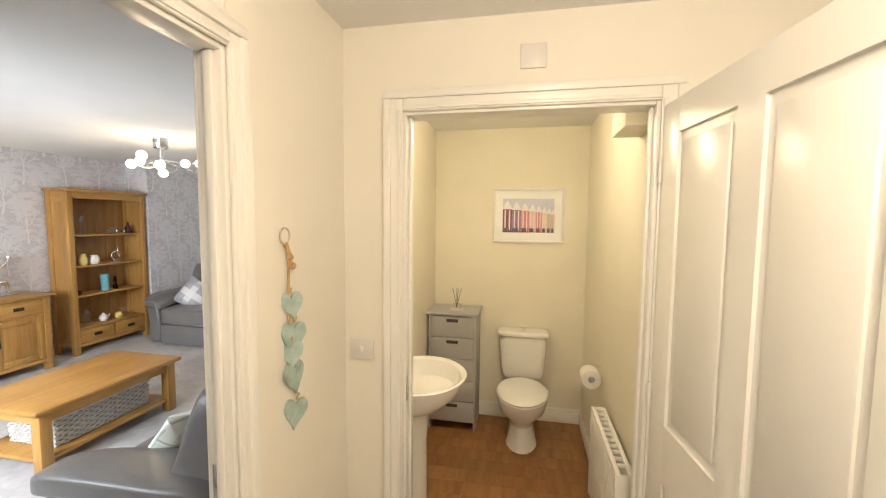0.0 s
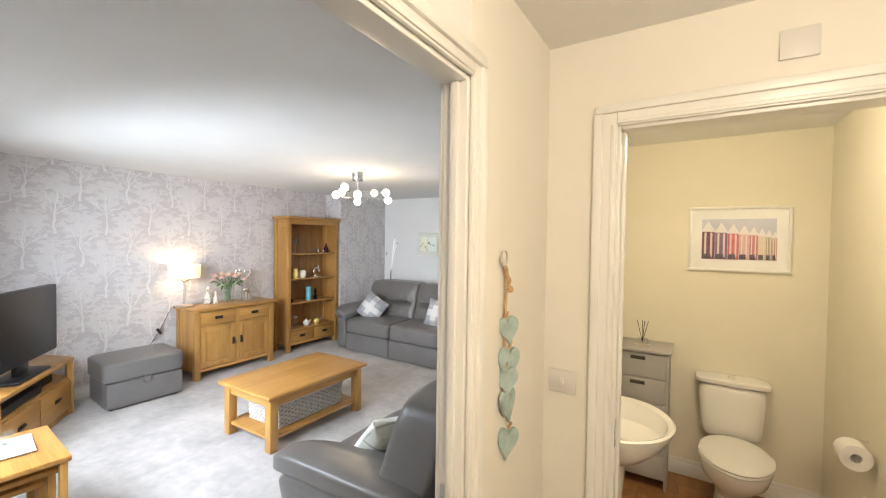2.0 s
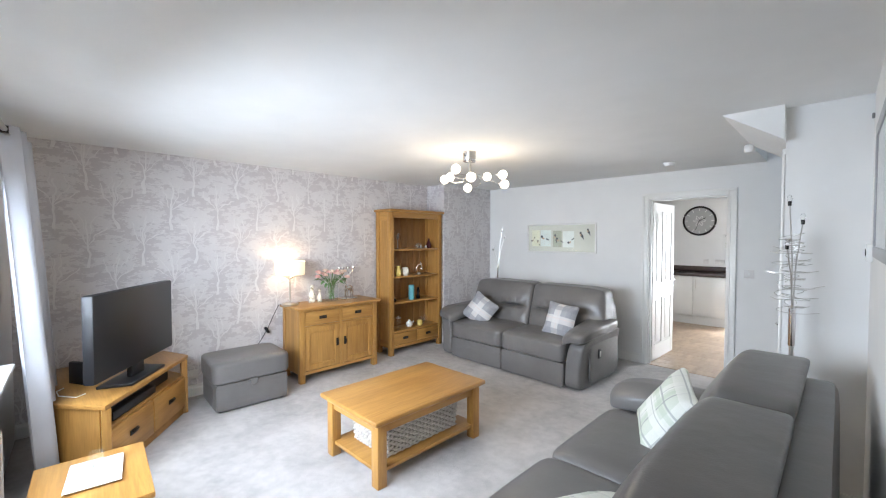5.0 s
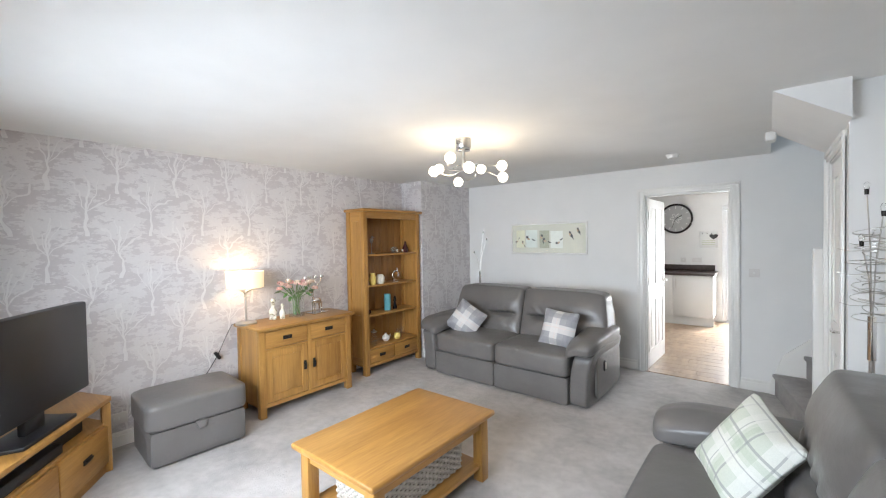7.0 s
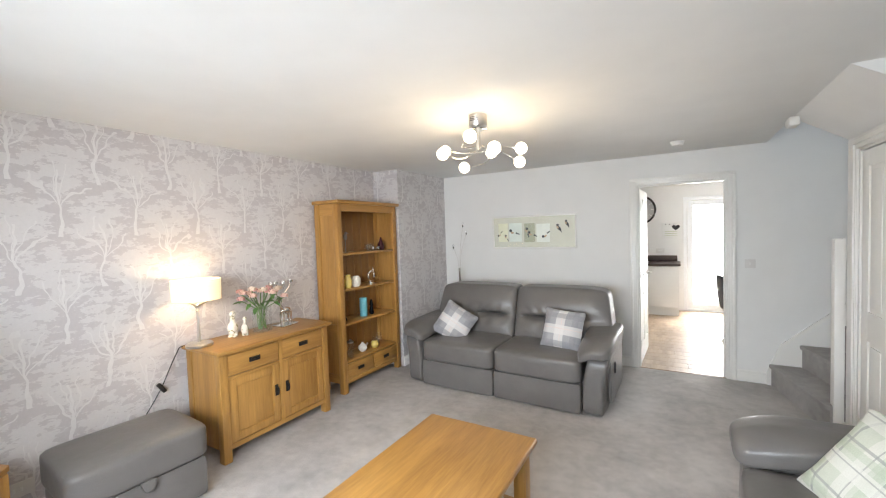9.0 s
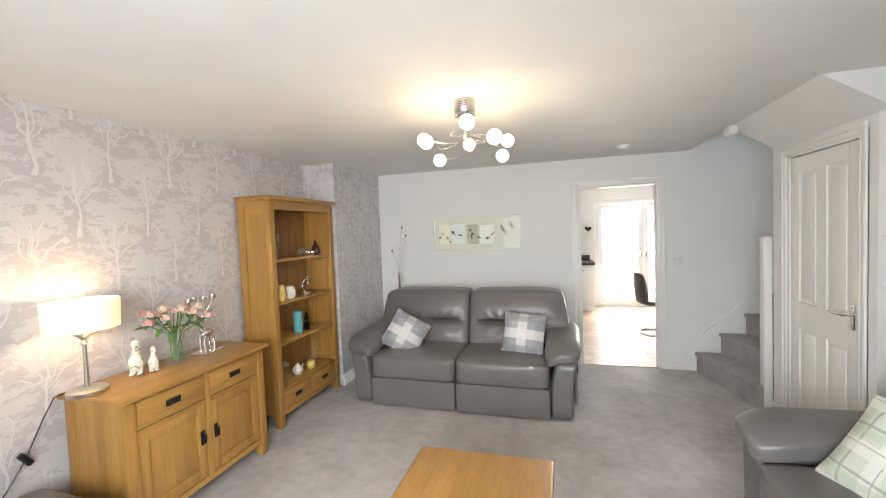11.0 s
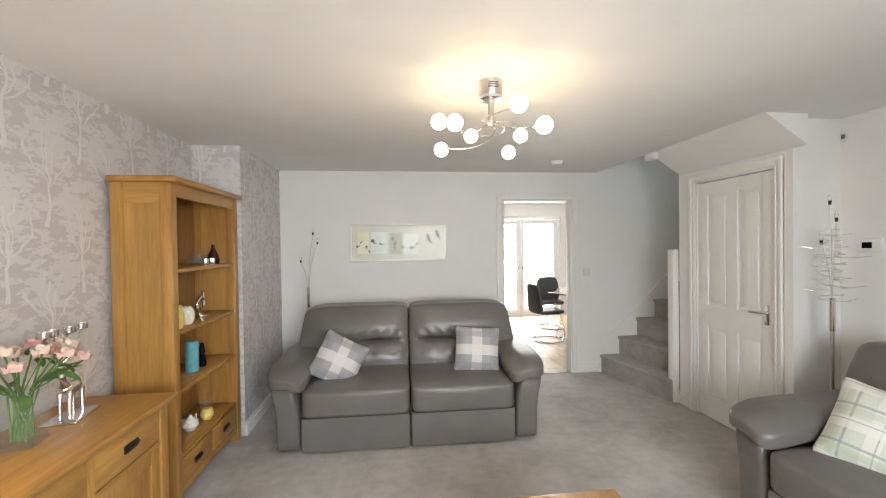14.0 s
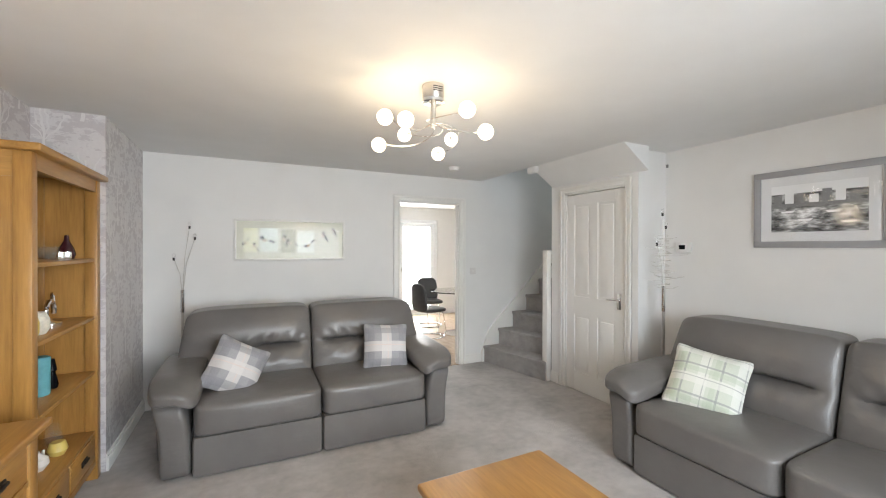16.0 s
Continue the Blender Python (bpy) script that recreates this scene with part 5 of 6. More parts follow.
def table_lamp(m):
    s = thing("table_lamp", "lit table lamp with a cream drum shade and satin metal stem", "table lamp", m)
    part("base", lathe([(0.088, 0), (0.09, 0.004), (0.09, 0.020), (0.082, 0.026), (0.04, 0.034)], 32), M_SATIN, s)
    part("stem", lathe([(0.03, 0.022), (0.012, 0.035), (0.010, 0.20), (0.010, 0.26), (0.018, 0.265), (0.011, 0.275), (0.011, 0.285), (0.024, 0.30)], 18), M_SATIN, s)
    for k in range(4):
        a = k * math.pi / 2 + 0.5
        part("leaf_arm", tube([(0, 0, 0.295), (0.05 * math.cos(a), 0.05 * math.sin(a), 0.322), (0.11 * math.cos(a), 0.11 * math.sin(a), 0.345)], [0.010, 0.009, 0.005], 8), M_SATIN, s)
    bm = bmesh.new()
    rg = [[bm.verts.new((r * math.cos(2 * math.pi * i / 40), r * math.sin(2 * math.pi * i / 40), z)) for i in range(40)] for r, z in ((0.158, 0.345), (0.162, 0.495), (0.159, 0.495), (0.155, 0.345))]
    for a, b in zip(rg, rg[1:] + rg[:1]):
        for i in range(40):
            bm.faces.new((a[i], a[(i + 1) % 40], b[(i + 1) % 40], b[i]))
    k = Nodes("lamp_shade_cloth")
    f = k.noise(k.coords(), 240.0, 2.0)
    k.put(k.b, "Transmission Weight", 0.0)
    k.put(k.b, "Emission Color", (1.0, 0.74, 0.42, 1)), k.put(k.b, "Emission Strength", 0.85)
    k.bump(f, 0.3, 0.002)
    part("shade", bm, k.done((0.78, 0.70, 0.55), 0.9), s, "glowing cream drum shade")
    part("bulb", ball(0.026, (0, 0, 0.44), seg=12), glow("lamp_bulb", (1.0, 0.76, 0.45), 25.0), s)


table_lamp(pose(-5.155, 2.36, SZ))
lamp("table_lamp_light", "POINT", 17, (1.0, 0.72, 0.42), pose(-5.155, 2.36, SZ + 0.44), 0.03)
s = thing("lamp_cable", "black lamp cable with an inline switch against the wall", "cable", pose(0, 0, 0))
part("cord", tube([(-5.21, 2.38, 0.826), (-5.26, 2.32, 0.826), (-5.285, 2.285, 0.815), (-5.30, 2.24, 0.72), (-5.305, 2.16, 0.55), (-5.31, 2.09, 0.44), (-5.32, 2.02, 0.34), (-5.325, 1.98, 0.24)], 0.0035, 6), M_BLACK, s)
part("switch", box(-0.012, 0.012, -0.014, 0.014, -0.04, 0.04, 0.006), M_BLACK, s, "", pose(-5.305, 2.16, 0.55, 32, 0, 0))


def vase(m):
    s = thing("flower_vase", "square glass vase of pale pink roses", "vase", m)
    bm = bmesh.new()
    for a in range(4):
        t = pose(0, 0, 0, 0, 0, 90 * a)
        b0 = len(bm.verts)
        box(-0.042, 0.042, 0.036, 0.042, 0.004, 0.165, bm=bm)
        bm.verts.ensure_lookup_table()
        for v in bm.verts[b0:]:
            v.co = t @ v.co
    part("glass", bm, M_THIN, s)
    part("glass_base", box(-0.042, 0.042, -0.042, 0.042, 0, 0.012, 0.003), M_THIN, s)
    g1 = paint("rose_stem", (0.10, 0.20, 0.05), 0.6, 0.2, 30.0)
    g2 = paint("rose_leaf", (0.07, 0.16, 0.035), 0.5, 0.3, 30.0)
    pinks = [paint("rose_petal", c, 0.6, 0.1, 40.0) for c in ((0.80, 0.46, 0.42), (0.84, 0.58, 0.50), (0.82, 0.66, 0.54))]
    rnd = random.Random(4)
    for k in range(17):
        a, r = k * 2.4, 0.03 + 0.105 * math.sqrt((k + 0.5) / 17)
        z = 0.285 - 0.55 * r * r / 0.1 * 0.4 + rnd.uniform(-0.02, 0.025)
        hx, hy = r * math.cos(a), r * math.sin(a) * 1.15
        bx, by = rnd.uniform(-0.025, 0.025), rnd.uniform(-0.025, 0.025)
        st = part("stem", tube([(bx, by, 0.02), (bx * 0.4 + hx * 0.25, by * 0.4 + hy * 0.25, 0.16), (hx, hy, z - 0.015)], 0.0028, 5), g1, s)
        # a rose head of overlapping petals
        bm = ball(0.013, (hx, hy, z), None, 8)
        for j in range(9):
            b, tier = j * 2.4, j // 3
            rr, hh = 0.009 + 0.006 * tier, 0.022 - 0.003 * tier
            c0 = Vector((hx + rr * math.cos(b), hy + rr * math.sin(b), z))
            d = Vector((-math.sin(b), math.cos(b), 0))
            o = Vector((math.cos(b), math.sin(b), 0))
            vs = [bm.verts.new(c0 + d * px * 0.014 + o * (0.006 * (pz > 0.6) - 0.004 * (abs(px) > 0.5)) + Vector((0, 0, pz * hh - 0.012))) for px, pz in ((-0.4, 0), (0.4, 0), (0.9, 0.6), (0.5, 1.1), (0, 1.2), (-0.5, 1.1), (-0.9, 0.6))]
            bm.faces.new(vs)
        part("rose", bm, pinks[k % 3], st, "pale pink rose head")
    for k in range(26):
        a, r = k * 2.4 + 1, 0.05 + 0.085 * rnd.random()
        z = 0.20 + rnd.uniform(-0.02, 0.05)
        x, y = r * math.cos(a), r * math.sin(a)
        bm = bmesh.new()
        bm.faces.new([bm.verts.new(p) for p in ((0, 0, 0), (0.018, 0.014, 0.004), (0.042, 0.008, -0.004), (0.055, 0, -0.012), (0.042, -0.010, -0.004), (0.018, -0.014, 0.004))])
        part("leaf", bm, g2, s, "", pose(x, y, z, rnd.uniform(-30, 30), rnd.uniform(-30, 35), math.degrees(a)))


vase(pose(-5.11, 2.85, SZ, 0, 0, 12) @ Matrix.Scale(1.27, 4))


def stag(m):
    """Stag-shaped candle holder, as one plain shape."""
    bm = box(-0.045, 0.045, -0.07, 0.07, 0, 0.008, 0.002)
    ball(0.03, (0, 0.0, 0.095), bm, 12, (0.7, 1.35, 0.8))
    for x, y in ((-0.012, -0.03), (0.012, -0.03), (-0.012, 0.03), (0.012, 0.03)):
        tube([(x, y, 0.085), (x, y * 1.1, 0.045), (x, y * 1.15, 0.006)], [0.009, 0.005, 0.005], 8, bm)
    tube([(0, -0.03, 0.105), (0, -0.045, 0.14), (0, -0.045, 0.165)], [0.014, 0.010, 0.009], 8, bm)
    ball(0.013, (0, -0.055, 0.168), bm, 10, (0.8, 1.6, 0.9))
    for sd in (-1, 1):
        tube([(0, -0.045, 0.172), (0.008 * sd, -0.04 + 0.02 * sd, 0.20), (0.01 * sd, -0.03 + 0.05 * sd, 0.235), (0.01 * sd, -0.03 + 0.07 * sd, 0.262)], 0.004, 6, bm)
        tube([(0.009 * sd, -0.035 + 0.035 * sd, 0.215), (0.0, -0.045 + 0.02 * sd, 0.265)], 0.0035, 6, bm)
        for y in (-0.03 + 0.07 * sd, -0.045 + 0.022 * sd):
            lathe([(0.006, 0), (0.017, 0.006), (0.017, 0.022), (0.013, 0.022), (0.011, 0.008)], 12, bm, (0.01 * sd, y, 0.262))
    return solid("candle_holder", bm, M_POLISH, "silver stag candle holder on the sideboard", "candle holder", "thing", m=m)


ob = stag(pose(-5.13, 3.10, SZ, 0, 0, 10) @ Matrix.Scale(1.4, 4))


def duck_glaze():
    k = Nodes("duck_glaze")
    f = k.noise(k.coords(), 28.0, 2.0)
    return k.done(k.ramp(f, [(0.36, (0.20, 0.20, 0.08)), (0.44, (0.74, 0.72, 0.65))]), 0.25)


M_DUCK = duck_glaze()


def duck(m, k, label):
    bm = ball(0.034 * k, (0, 0, 0.055 * k), None, 14, (0.85, 0.9, 1.25))
    for y in (-0.014, 0.014):
        tube([(0, y * k, 0.03 * k), (0.006 * k, y * k, 0.004 * k)], [0.012 * k, 0.012 * k], 8, bm)
        ball(0.013 * k, (0.014 * k, y * k, 0.008 * k), bm, 8, (1.5, 1, 0.6))
    tube([(0, 0, 0.09 * k), (0, 0.004 * k, 0.13 * k)], [0.016 * k, 0.012 * k], 8, bm)
    ball(0.02 * k, (0.004 * k, 0.004 * k, 0.142 * k), bm, 12, (1.1, 0.9, 0.9))
    tube([(0.018 * k, 0.004 * k, 0.140 * k), (0.045 * k, 0.006 * k, 0.134 * k)], [0.009 * k, 0.004 * k], 8, bm)
    return solid("figurine", bm, M_DUCK, label, "figurine", "thing", "bird figurines", m)


duck(pose(-5.17, 2.63, SZ, 0, 0, -50), 1.3, "white and green ceramic duck ornament on the sideboard")
duck(pose(-5.13, 2.705, SZ, 0, 0, -30), 0.95, "small white ceramic duck ornament on the sideboard")


# ---- things on the bookcase shelves ----
BX, BY = -5.315, 4.115


def jar(name, x, y, z, prof, mat, label, category="ornament", seg=20):
    return solid(name, lathe(prof, seg), mat, label, category, "thing", m=pose(BX + x, BY + y, z))


S0, S1, S2, S3 = SHELVES
M_YEL = paint("yellow_glaze", (0.72, 0.56, 0.16), 0.3, 0.1)
M_IVORY = paint("ivory_glaze", (0.74, 0.71, 0.62), 0.45, 0.15, 60.0, 0.3)
M_TEAL = paint("teal_glaze", (0.14, 0.42, 0.48), 0.35, 0.1, 30.0, 0.2)
M_PLUM = paint("plum_glass", (0.05, 0.012, 0.016), 0.12, 0.2)
bm = lathe([(0.026, 0), (0.028, 0.006), (0.006, 0.012), (0.005, 0.14)], 14)
ball(0.026, (0, 0.002, 0.165), bm, 12, (0.8, 0.85, 1.4))
ball(0.015, (0, 0.014, 0.205), bm, 10)
tube([(0, 0.024, 0.205), (0, 0.05, 0.20)], [0.006, 0.002], 6, bm)
solid("bird_ornament", bm, paint("grey_pottery", (0.22, 0.19, 0.17), 0.5, 0.2, 30.0), "small bird ornament on a metal stand", "ornament", "thing", m=pose(BX + 0.22, BY - 0.27, S3))
jar("glass_bowl", 0.17, 0.15, S3, [(0.03, 0), (0.055, 0.02), (0.06, 0.05), (0.05, 0.075), (0.046, 0.075), (0.052, 0.05), (0.03, 0.012)], M_THIN, "clear cut-glass bowl on the shelf", "bowl")
for k in range(4):
    jar("tealight_glass", 0.21 + 0.02 * (k % 2), 0.09 + k * 0.05, S3, [(0.018, 0), (0.022, 0.02), (0.02, 0.045), (0.016, 0.045)], M_CHROME if k % 2 else M_THIN, "small faceted silver tealight glass", "tealight", 8)
jar("bottle_vase", 0.20, 0.33, S3, [(0.035, 0), (0.045, 0.03), (0.034, 0.07), (0.014, 0.11), (0.010, 0.145)], M_PLUM, "dark plum glass bottle vase", "vase")
jar("jug", 0.24, -0.28, S2, [(0.032, 0), (0.042, 0.03), (0.042, 0.08), (0.03, 0.12), (0.032, 0.14), (0.026, 0.14)], M_YEL, "yellow ceramic jug on the shelf", "jug")
jar("dimpled_vase", 0.22, -0.14, S2, [(0.04, 0), (0.056, 0.03), (0.054, 0.08), (0.036, 0.112), (0.03, 0.11)], M_IVORY, "ivory dimpled ceramic vase", "vase")
bm = tube([(0, 0.055 * math.cos(a), 0.075 + 0.06 * math.sin(a)) for a in [2 * math.pi * i / 24 for i in range(20)]], [0.012] * 20, 10)
tube([(0, 0.05, 0.06), (0, 0.03, 0.16), (0, 0.02, 0.18)], [0.012, 0.010, 0.006], 8, bm)
lathe([(0.05, 0), (0.05, 0.012), (0.02, 0.02)], 16, bm)
solid("silver_sculpture", bm, M_CHROME, "looped polished silver sculpture", "ornament", "thing", m=pose(BX + 0.18, BY + 0.16, S2))
jar("dark_pebble", 0.22, -0.34, S1, [(0.02, 0), (0.035, 0.02), (0.03, 0.045), (0.01, 0.055)], M_PLUM, "small dark stone ornament", "ornament")
jar("cylinder_vase", 0.19, 0.0, S1, [(0.04, 0), (0.042, 0.01), (0.042, 0.20), (0.036, 0.205)], M_TEAL, "tall teal cylinder vase", "vase")
jar("slim_bottle", 0.20, 0.12, S1, [(0.024, 0), (0.028, 0.02), (0.014, 0.09), (0.022, 0.10), (0.012, 0.16), (0.01, 0.165)], M_SCREEN, "slim black glass bottle", "bottle")
s = thing("candle_jar", "tall glass jar with a metal lid", "jar", pose(BX + 0.23, BY - 0.27, S0))
part("body", lathe([(0.032, 0), (0.034, 0.15), (0.03, 0.155)], 18), M_THIN, s)
part("lid", lathe([(0.035, 0.155), (0.035, 0.17), (0.012, 0.175), (0.014, 0.19)], 18), M_SATIN, s)
s = thing("teapot", "small white teapot ornament", "teapot", pose(BX + 0.19, BY - 0.04, S0))
part("body", lathe([(0.03, 0), (0.05, 0.03), (0.046, 0.06), (0.02, 0.082), (0.012, 0.088), (0.012, 0.10)], 20), M_CERAMIC, s)
part("spout", tube([(0, 0.04, 0.035), (0, 0.07, 0.055), (0, 0.08, 0.075)], [0.014, 0.009, 0.006], 8), M_CERAMIC, s)
jar("honey_pot", 0.22, 0.13, S0, [(0.03, 0), (0.046, 0.03), (0.036, 0.07), (0.03, 0.075)], M_YEL, "yellow and white ceramic pot", "pot")
jar("glass_jar", 0.18, 0.20, S0, [(0.035, 0), (0.045, 0.05), (0.04, 0.10), (0.036, 0.10)], M_THIN, "clear glass storage jar", "jar")
jar("glass_jar", 0.15, 0.29, S0, [(0.03, 0), (0.038, 0.05), (0.03, 0.12), (0.026, 0.12)], M_THIN, "clear glass storage jar", "jar")


# ---- floor lamps ----
def twig_lamp(m, height, coils, label):
    s = thing("floor_lamp", label, "floor lamp", m, "floor lamps")
    part("base", lathe([(0.13, 0), (0.13, 0.012), (0.03, 0.022), (0.012, 0.03)], 28), M_SATIN, s)
    part("pole", lathe([(0.011, 0.02), (0.011, height * 0.55)], 12), M_SATIN, s)
    part("sleeve", lathe([(0.017, height * 0.54), (0.017, height * 0.66)], 14), M_CHROME, s)
    rnd = random.Random(9)
    tops = ((-0.06, -0.05, height * 0.83), (0.05, 0.03, height), (0.09, 0.05, height * 0.94)) if not coils else ((-0.02, 0.01, height), (0.03, -0.02, height * 0.94), (0.0, 0.05, height * 0.86))
    for x, y, z in tops:
        st = part("stalk", tube([(0, 0, height * 0.62), (x * 0.3, y * 0.3, height * 0.66 + (z - height * 0.66) * 0.5), (x, y, z)], 0.0028, 6), M_SATIN, s)
        part("bulb", lathe([(0.004, -0.005), (0.010, 0.012), (0.011, 0.03), (0.005, 0.042)], 10, at=(x, y, z)), M_GLASS, st, "small capsule bulb")
        part("bulb_cap", lathe([(0.008, -0.02), (0.009, 0.006)], 10, at=(x, y, z)), M_IRON, st)
    if coils:
        for k in range(15):
            z, r, e = height * (0.66 + 0.0165 * k), 0.05 + 0.075 * rnd.random(), rnd.uniform(0.3, 1.0)
            a0, turns = rnd.uniform(0, 6.28), rnd.uniform(0.9, 1.8)
            pts = [((r * (0.35 + 0.65 * t)) * math.cos(a0 + turns * 6.28 * t), r * (0.35 + 0.65 * t) * math.sin(a0 + turns * 6.28 * t), z + 0.03 * e * math.sin(5 * t)) for t in [i / 30 for i in range(31)]]
            end = pts[-1]
            pts.append((end[0] * 1.5, end[1] * 1.5, end[2] + 0.01))
            part("wire_coil", tube(pts, 0.0019, 5), M_SATIN, s)
    return s


twig_lamp(pose(-4.64, 5.50, 0), 1.68, False, "slim chrome floor lamp with wire stalks behind the sofa")
twig_lamp(pose(-0.99, 3.425, 0, 0, 0, 40), 1.78, True, "chrome floor lamp with coiled wire twigs")

# ---- small things near the window ----
s = thing("plate", "square white plate on the side table", "plate", pose(-3.18, 0.56, 0.50, 0, 0, -8))
part("dish", prism([(-0.12, -0.085), (0.12, -0.085), (0.12, 0.085), (-0.12, 0.085)], 0.0, 0.012, 0.004), M_CERAMIC, s)
part("dish_rim", box(-0.135, 0.135, -0.098, 0.098, 0.010, 0.015, 0.002), M_CERAMIC, s)
for k, (x, y) in enumerate(((-3.24, 0.57), (-3.16, 0.53), (-3.13, 0.60))):
    jar_bm = lathe([(0.026, 0), (0.028, 0.05), (0.03, 0.062), (0.027, 0.062), (0.024, 0.008)], 18)
    solid("candle_glass", jar_bm, M_THIN, "small clear candle glass on the plate", "candle glass", "thing", "candle glasses", pose(x, y, 0.516))
s = thing("router", "black broadband router behind the television", "router", pose(-4.72, 0.58, 0.513, 0, 0, 30))
part("case", box(-0.07, 0.07, -0.02, 0.02, 0.0, 0.16, 0.01), M_BLACK, s)
s = thing("set_top_box", "black set-top box inside the television stand", "set-top box", pose(mid.x, mid.y, 0.349, 0, 0, ang))
part("case", box(-0.42, 0.10, 0.03, 0.09, 0.0, 0.06, 0.004), M_BLACK, s)
s = thing("tv_cable", "white cable lying on the television stand", "cable", pose(0, 0, 0))
part("cord", tube([(-4.66, 0.50, 0.517), (-4.56, 0.46, 0.53), (-4.46, 0.47, 0.525), (-4.38, 0.55, 0.517), (-4.42, 0.60, 0.517)], 0.004, 6), M_WHITE, s)


# ---- kitchen ----
M_UNIT = paint("white_kitchen_door", (0.80, 0.80, 0.78), 0.25, 0.02, 2.0, 0.01)
M_TOP = paint("dark_brown_worktop", (0.055, 0.035, 0.028), 0.3, 0.25, 30.0, 0.05)


def base_unit(m, w):
    s = thing("kitchen_unit", "white handleless-look kitchen base unit", "kitchen unit", m, "kitchen base units")
    part("carcass", box(0, w, 0.02, 0.58, 0.15, 0.875), M_UNIT, s)
    d = part("door", box(0.002, w - 0.002, 0.0, 0.019, 0.155, 0.87, 0.002), M_UNIT, s)
    part("handle", tube([(0.05, -0.02, 0.66), (0.05, -0.02, 0.82)], 0.006, 8), M_SATIN, d)
    part("plinth", box(0, w, 0.05, 0.065, 0.0, 0.148), M_UNIT, s)
    return s


u = base_unit(pose(-2.70, 8.76, 0), 0.60)
for k in range(1, 3):
    copy_thing(u, pose(-2.70 - 0.602 * k, 8.76, 0))
s = thing("worktop", "dark brown laminate worktop with an upstand", "worktop", pose(0, 0, 0))
part("slab", box(-3.92, -2.07, 8.735, 9.345, 0.88, 0.92, 0.006), M_TOP, s)
part("upstand", box(-3.92, -2.12, 9.325, 9.348, 0.922, 1.03, 0.003), M_TOP, s)


def clock(m):
    s = thing("wall_clock", "large round skeleton wall clock with a dark rim", "clock", m)
    part("rim", tube([(0.265 * math.cos(a), -0.018, 0.265 * math.sin(a)) for a in [2 * math.pi * i / 48 for i in range(49)]], 0.018, 8), M_IRON, s)
    part("face", lathe([(0.255, 0.002), (0.255, 0.008)], 48), paint("clock_face", (0.42, 0.42, 0.42), 0.6, 0.05), s, "", pose(0, 0, 0, 90, 0, 0))
    for k in range(12):
        a = k * math.pi / 6
        part("hour_mark", box(-0.005, 0.005, -0.013, -0.009, 0.19, 0.24), M_WHITE, s, "", pose(0, 0, 0, 0, k * 30, 0))
    part("hub_ornament", tube([((0.07 + 0.03 * math.cos(6 * a)) * math.cos(a), -0.012, (0.07 + 0.03 * math.cos(6 * a)) * math.sin(a)) for a in [2 * math.pi * i / 60 for i in range(61)]], 0.005, 5), M_WHITE, s)
    part("hour_hand", box(-0.006, 0.006, -0.018, -0.015, 0, 0.12), M_IRON, s, "", pose(0, 0, 0, 0, 60, 0))
    part("minute_hand", box(-0.004, 0.004, -0.022, -0.019, 0, 0.18), M_IRON, s, "", pose(0, 0, 0, 0, 200, 0))


clock(pose(-2.74, KY1, 1.90))
s = thing("hook_board", "white wall memo board with hooks and a slate heart", "memo board", pose(-2.22, KY1, 1.52))
part("board", box(-0.14, 0.14, -0.012, 0, -0.17, 0.12, 0.003), M_WHITE, s)
for k in range(3):
    part("line", box(-0.10, 0.10, -0.0145, -0.0115, -0.05 - k * 0.035, -0.042 - k * 0.035), paint("pale_ink", (0.55, 0.58, 0.42), 0.7), s)
    part("hook", tube([(-0.09 + 0.07 * k, -0.012, 0.09), (-0.09 + 0.07 * k, -0.03, 0.08), (-0.09 + 0.07 * k, -0.03, 0.10)], 0.004, 6), M_IRON, s)
bm = bmesh.new()
hv = []
for i in range(24):
    t = 2 * math.pi * i / 24
    hv.append((16 * math.sin(t) ** 3 / 17 * 0.07, (13 * math.cos(t) - 5 * math.cos(2 * t) - 2 * math.cos(3 * t) - math.cos(4 * t)) / 17 * 0.06))
a = [bm.verts.new((x, -0.02, z)) for x, z in hv]
b = [bm.verts.new((x, -0.03, z)) for x, z in hv]
bm.faces.new(a), bm.faces.new(b[::-1])
for i in range(24):
    bm.faces.new((a[i], a[(i + 1) % 24], b[(i + 1) % 24], b[i]))
part("slate_heart", bm, M_IRON, s, "dark slate heart", pose(0.08, 0, 0.03))


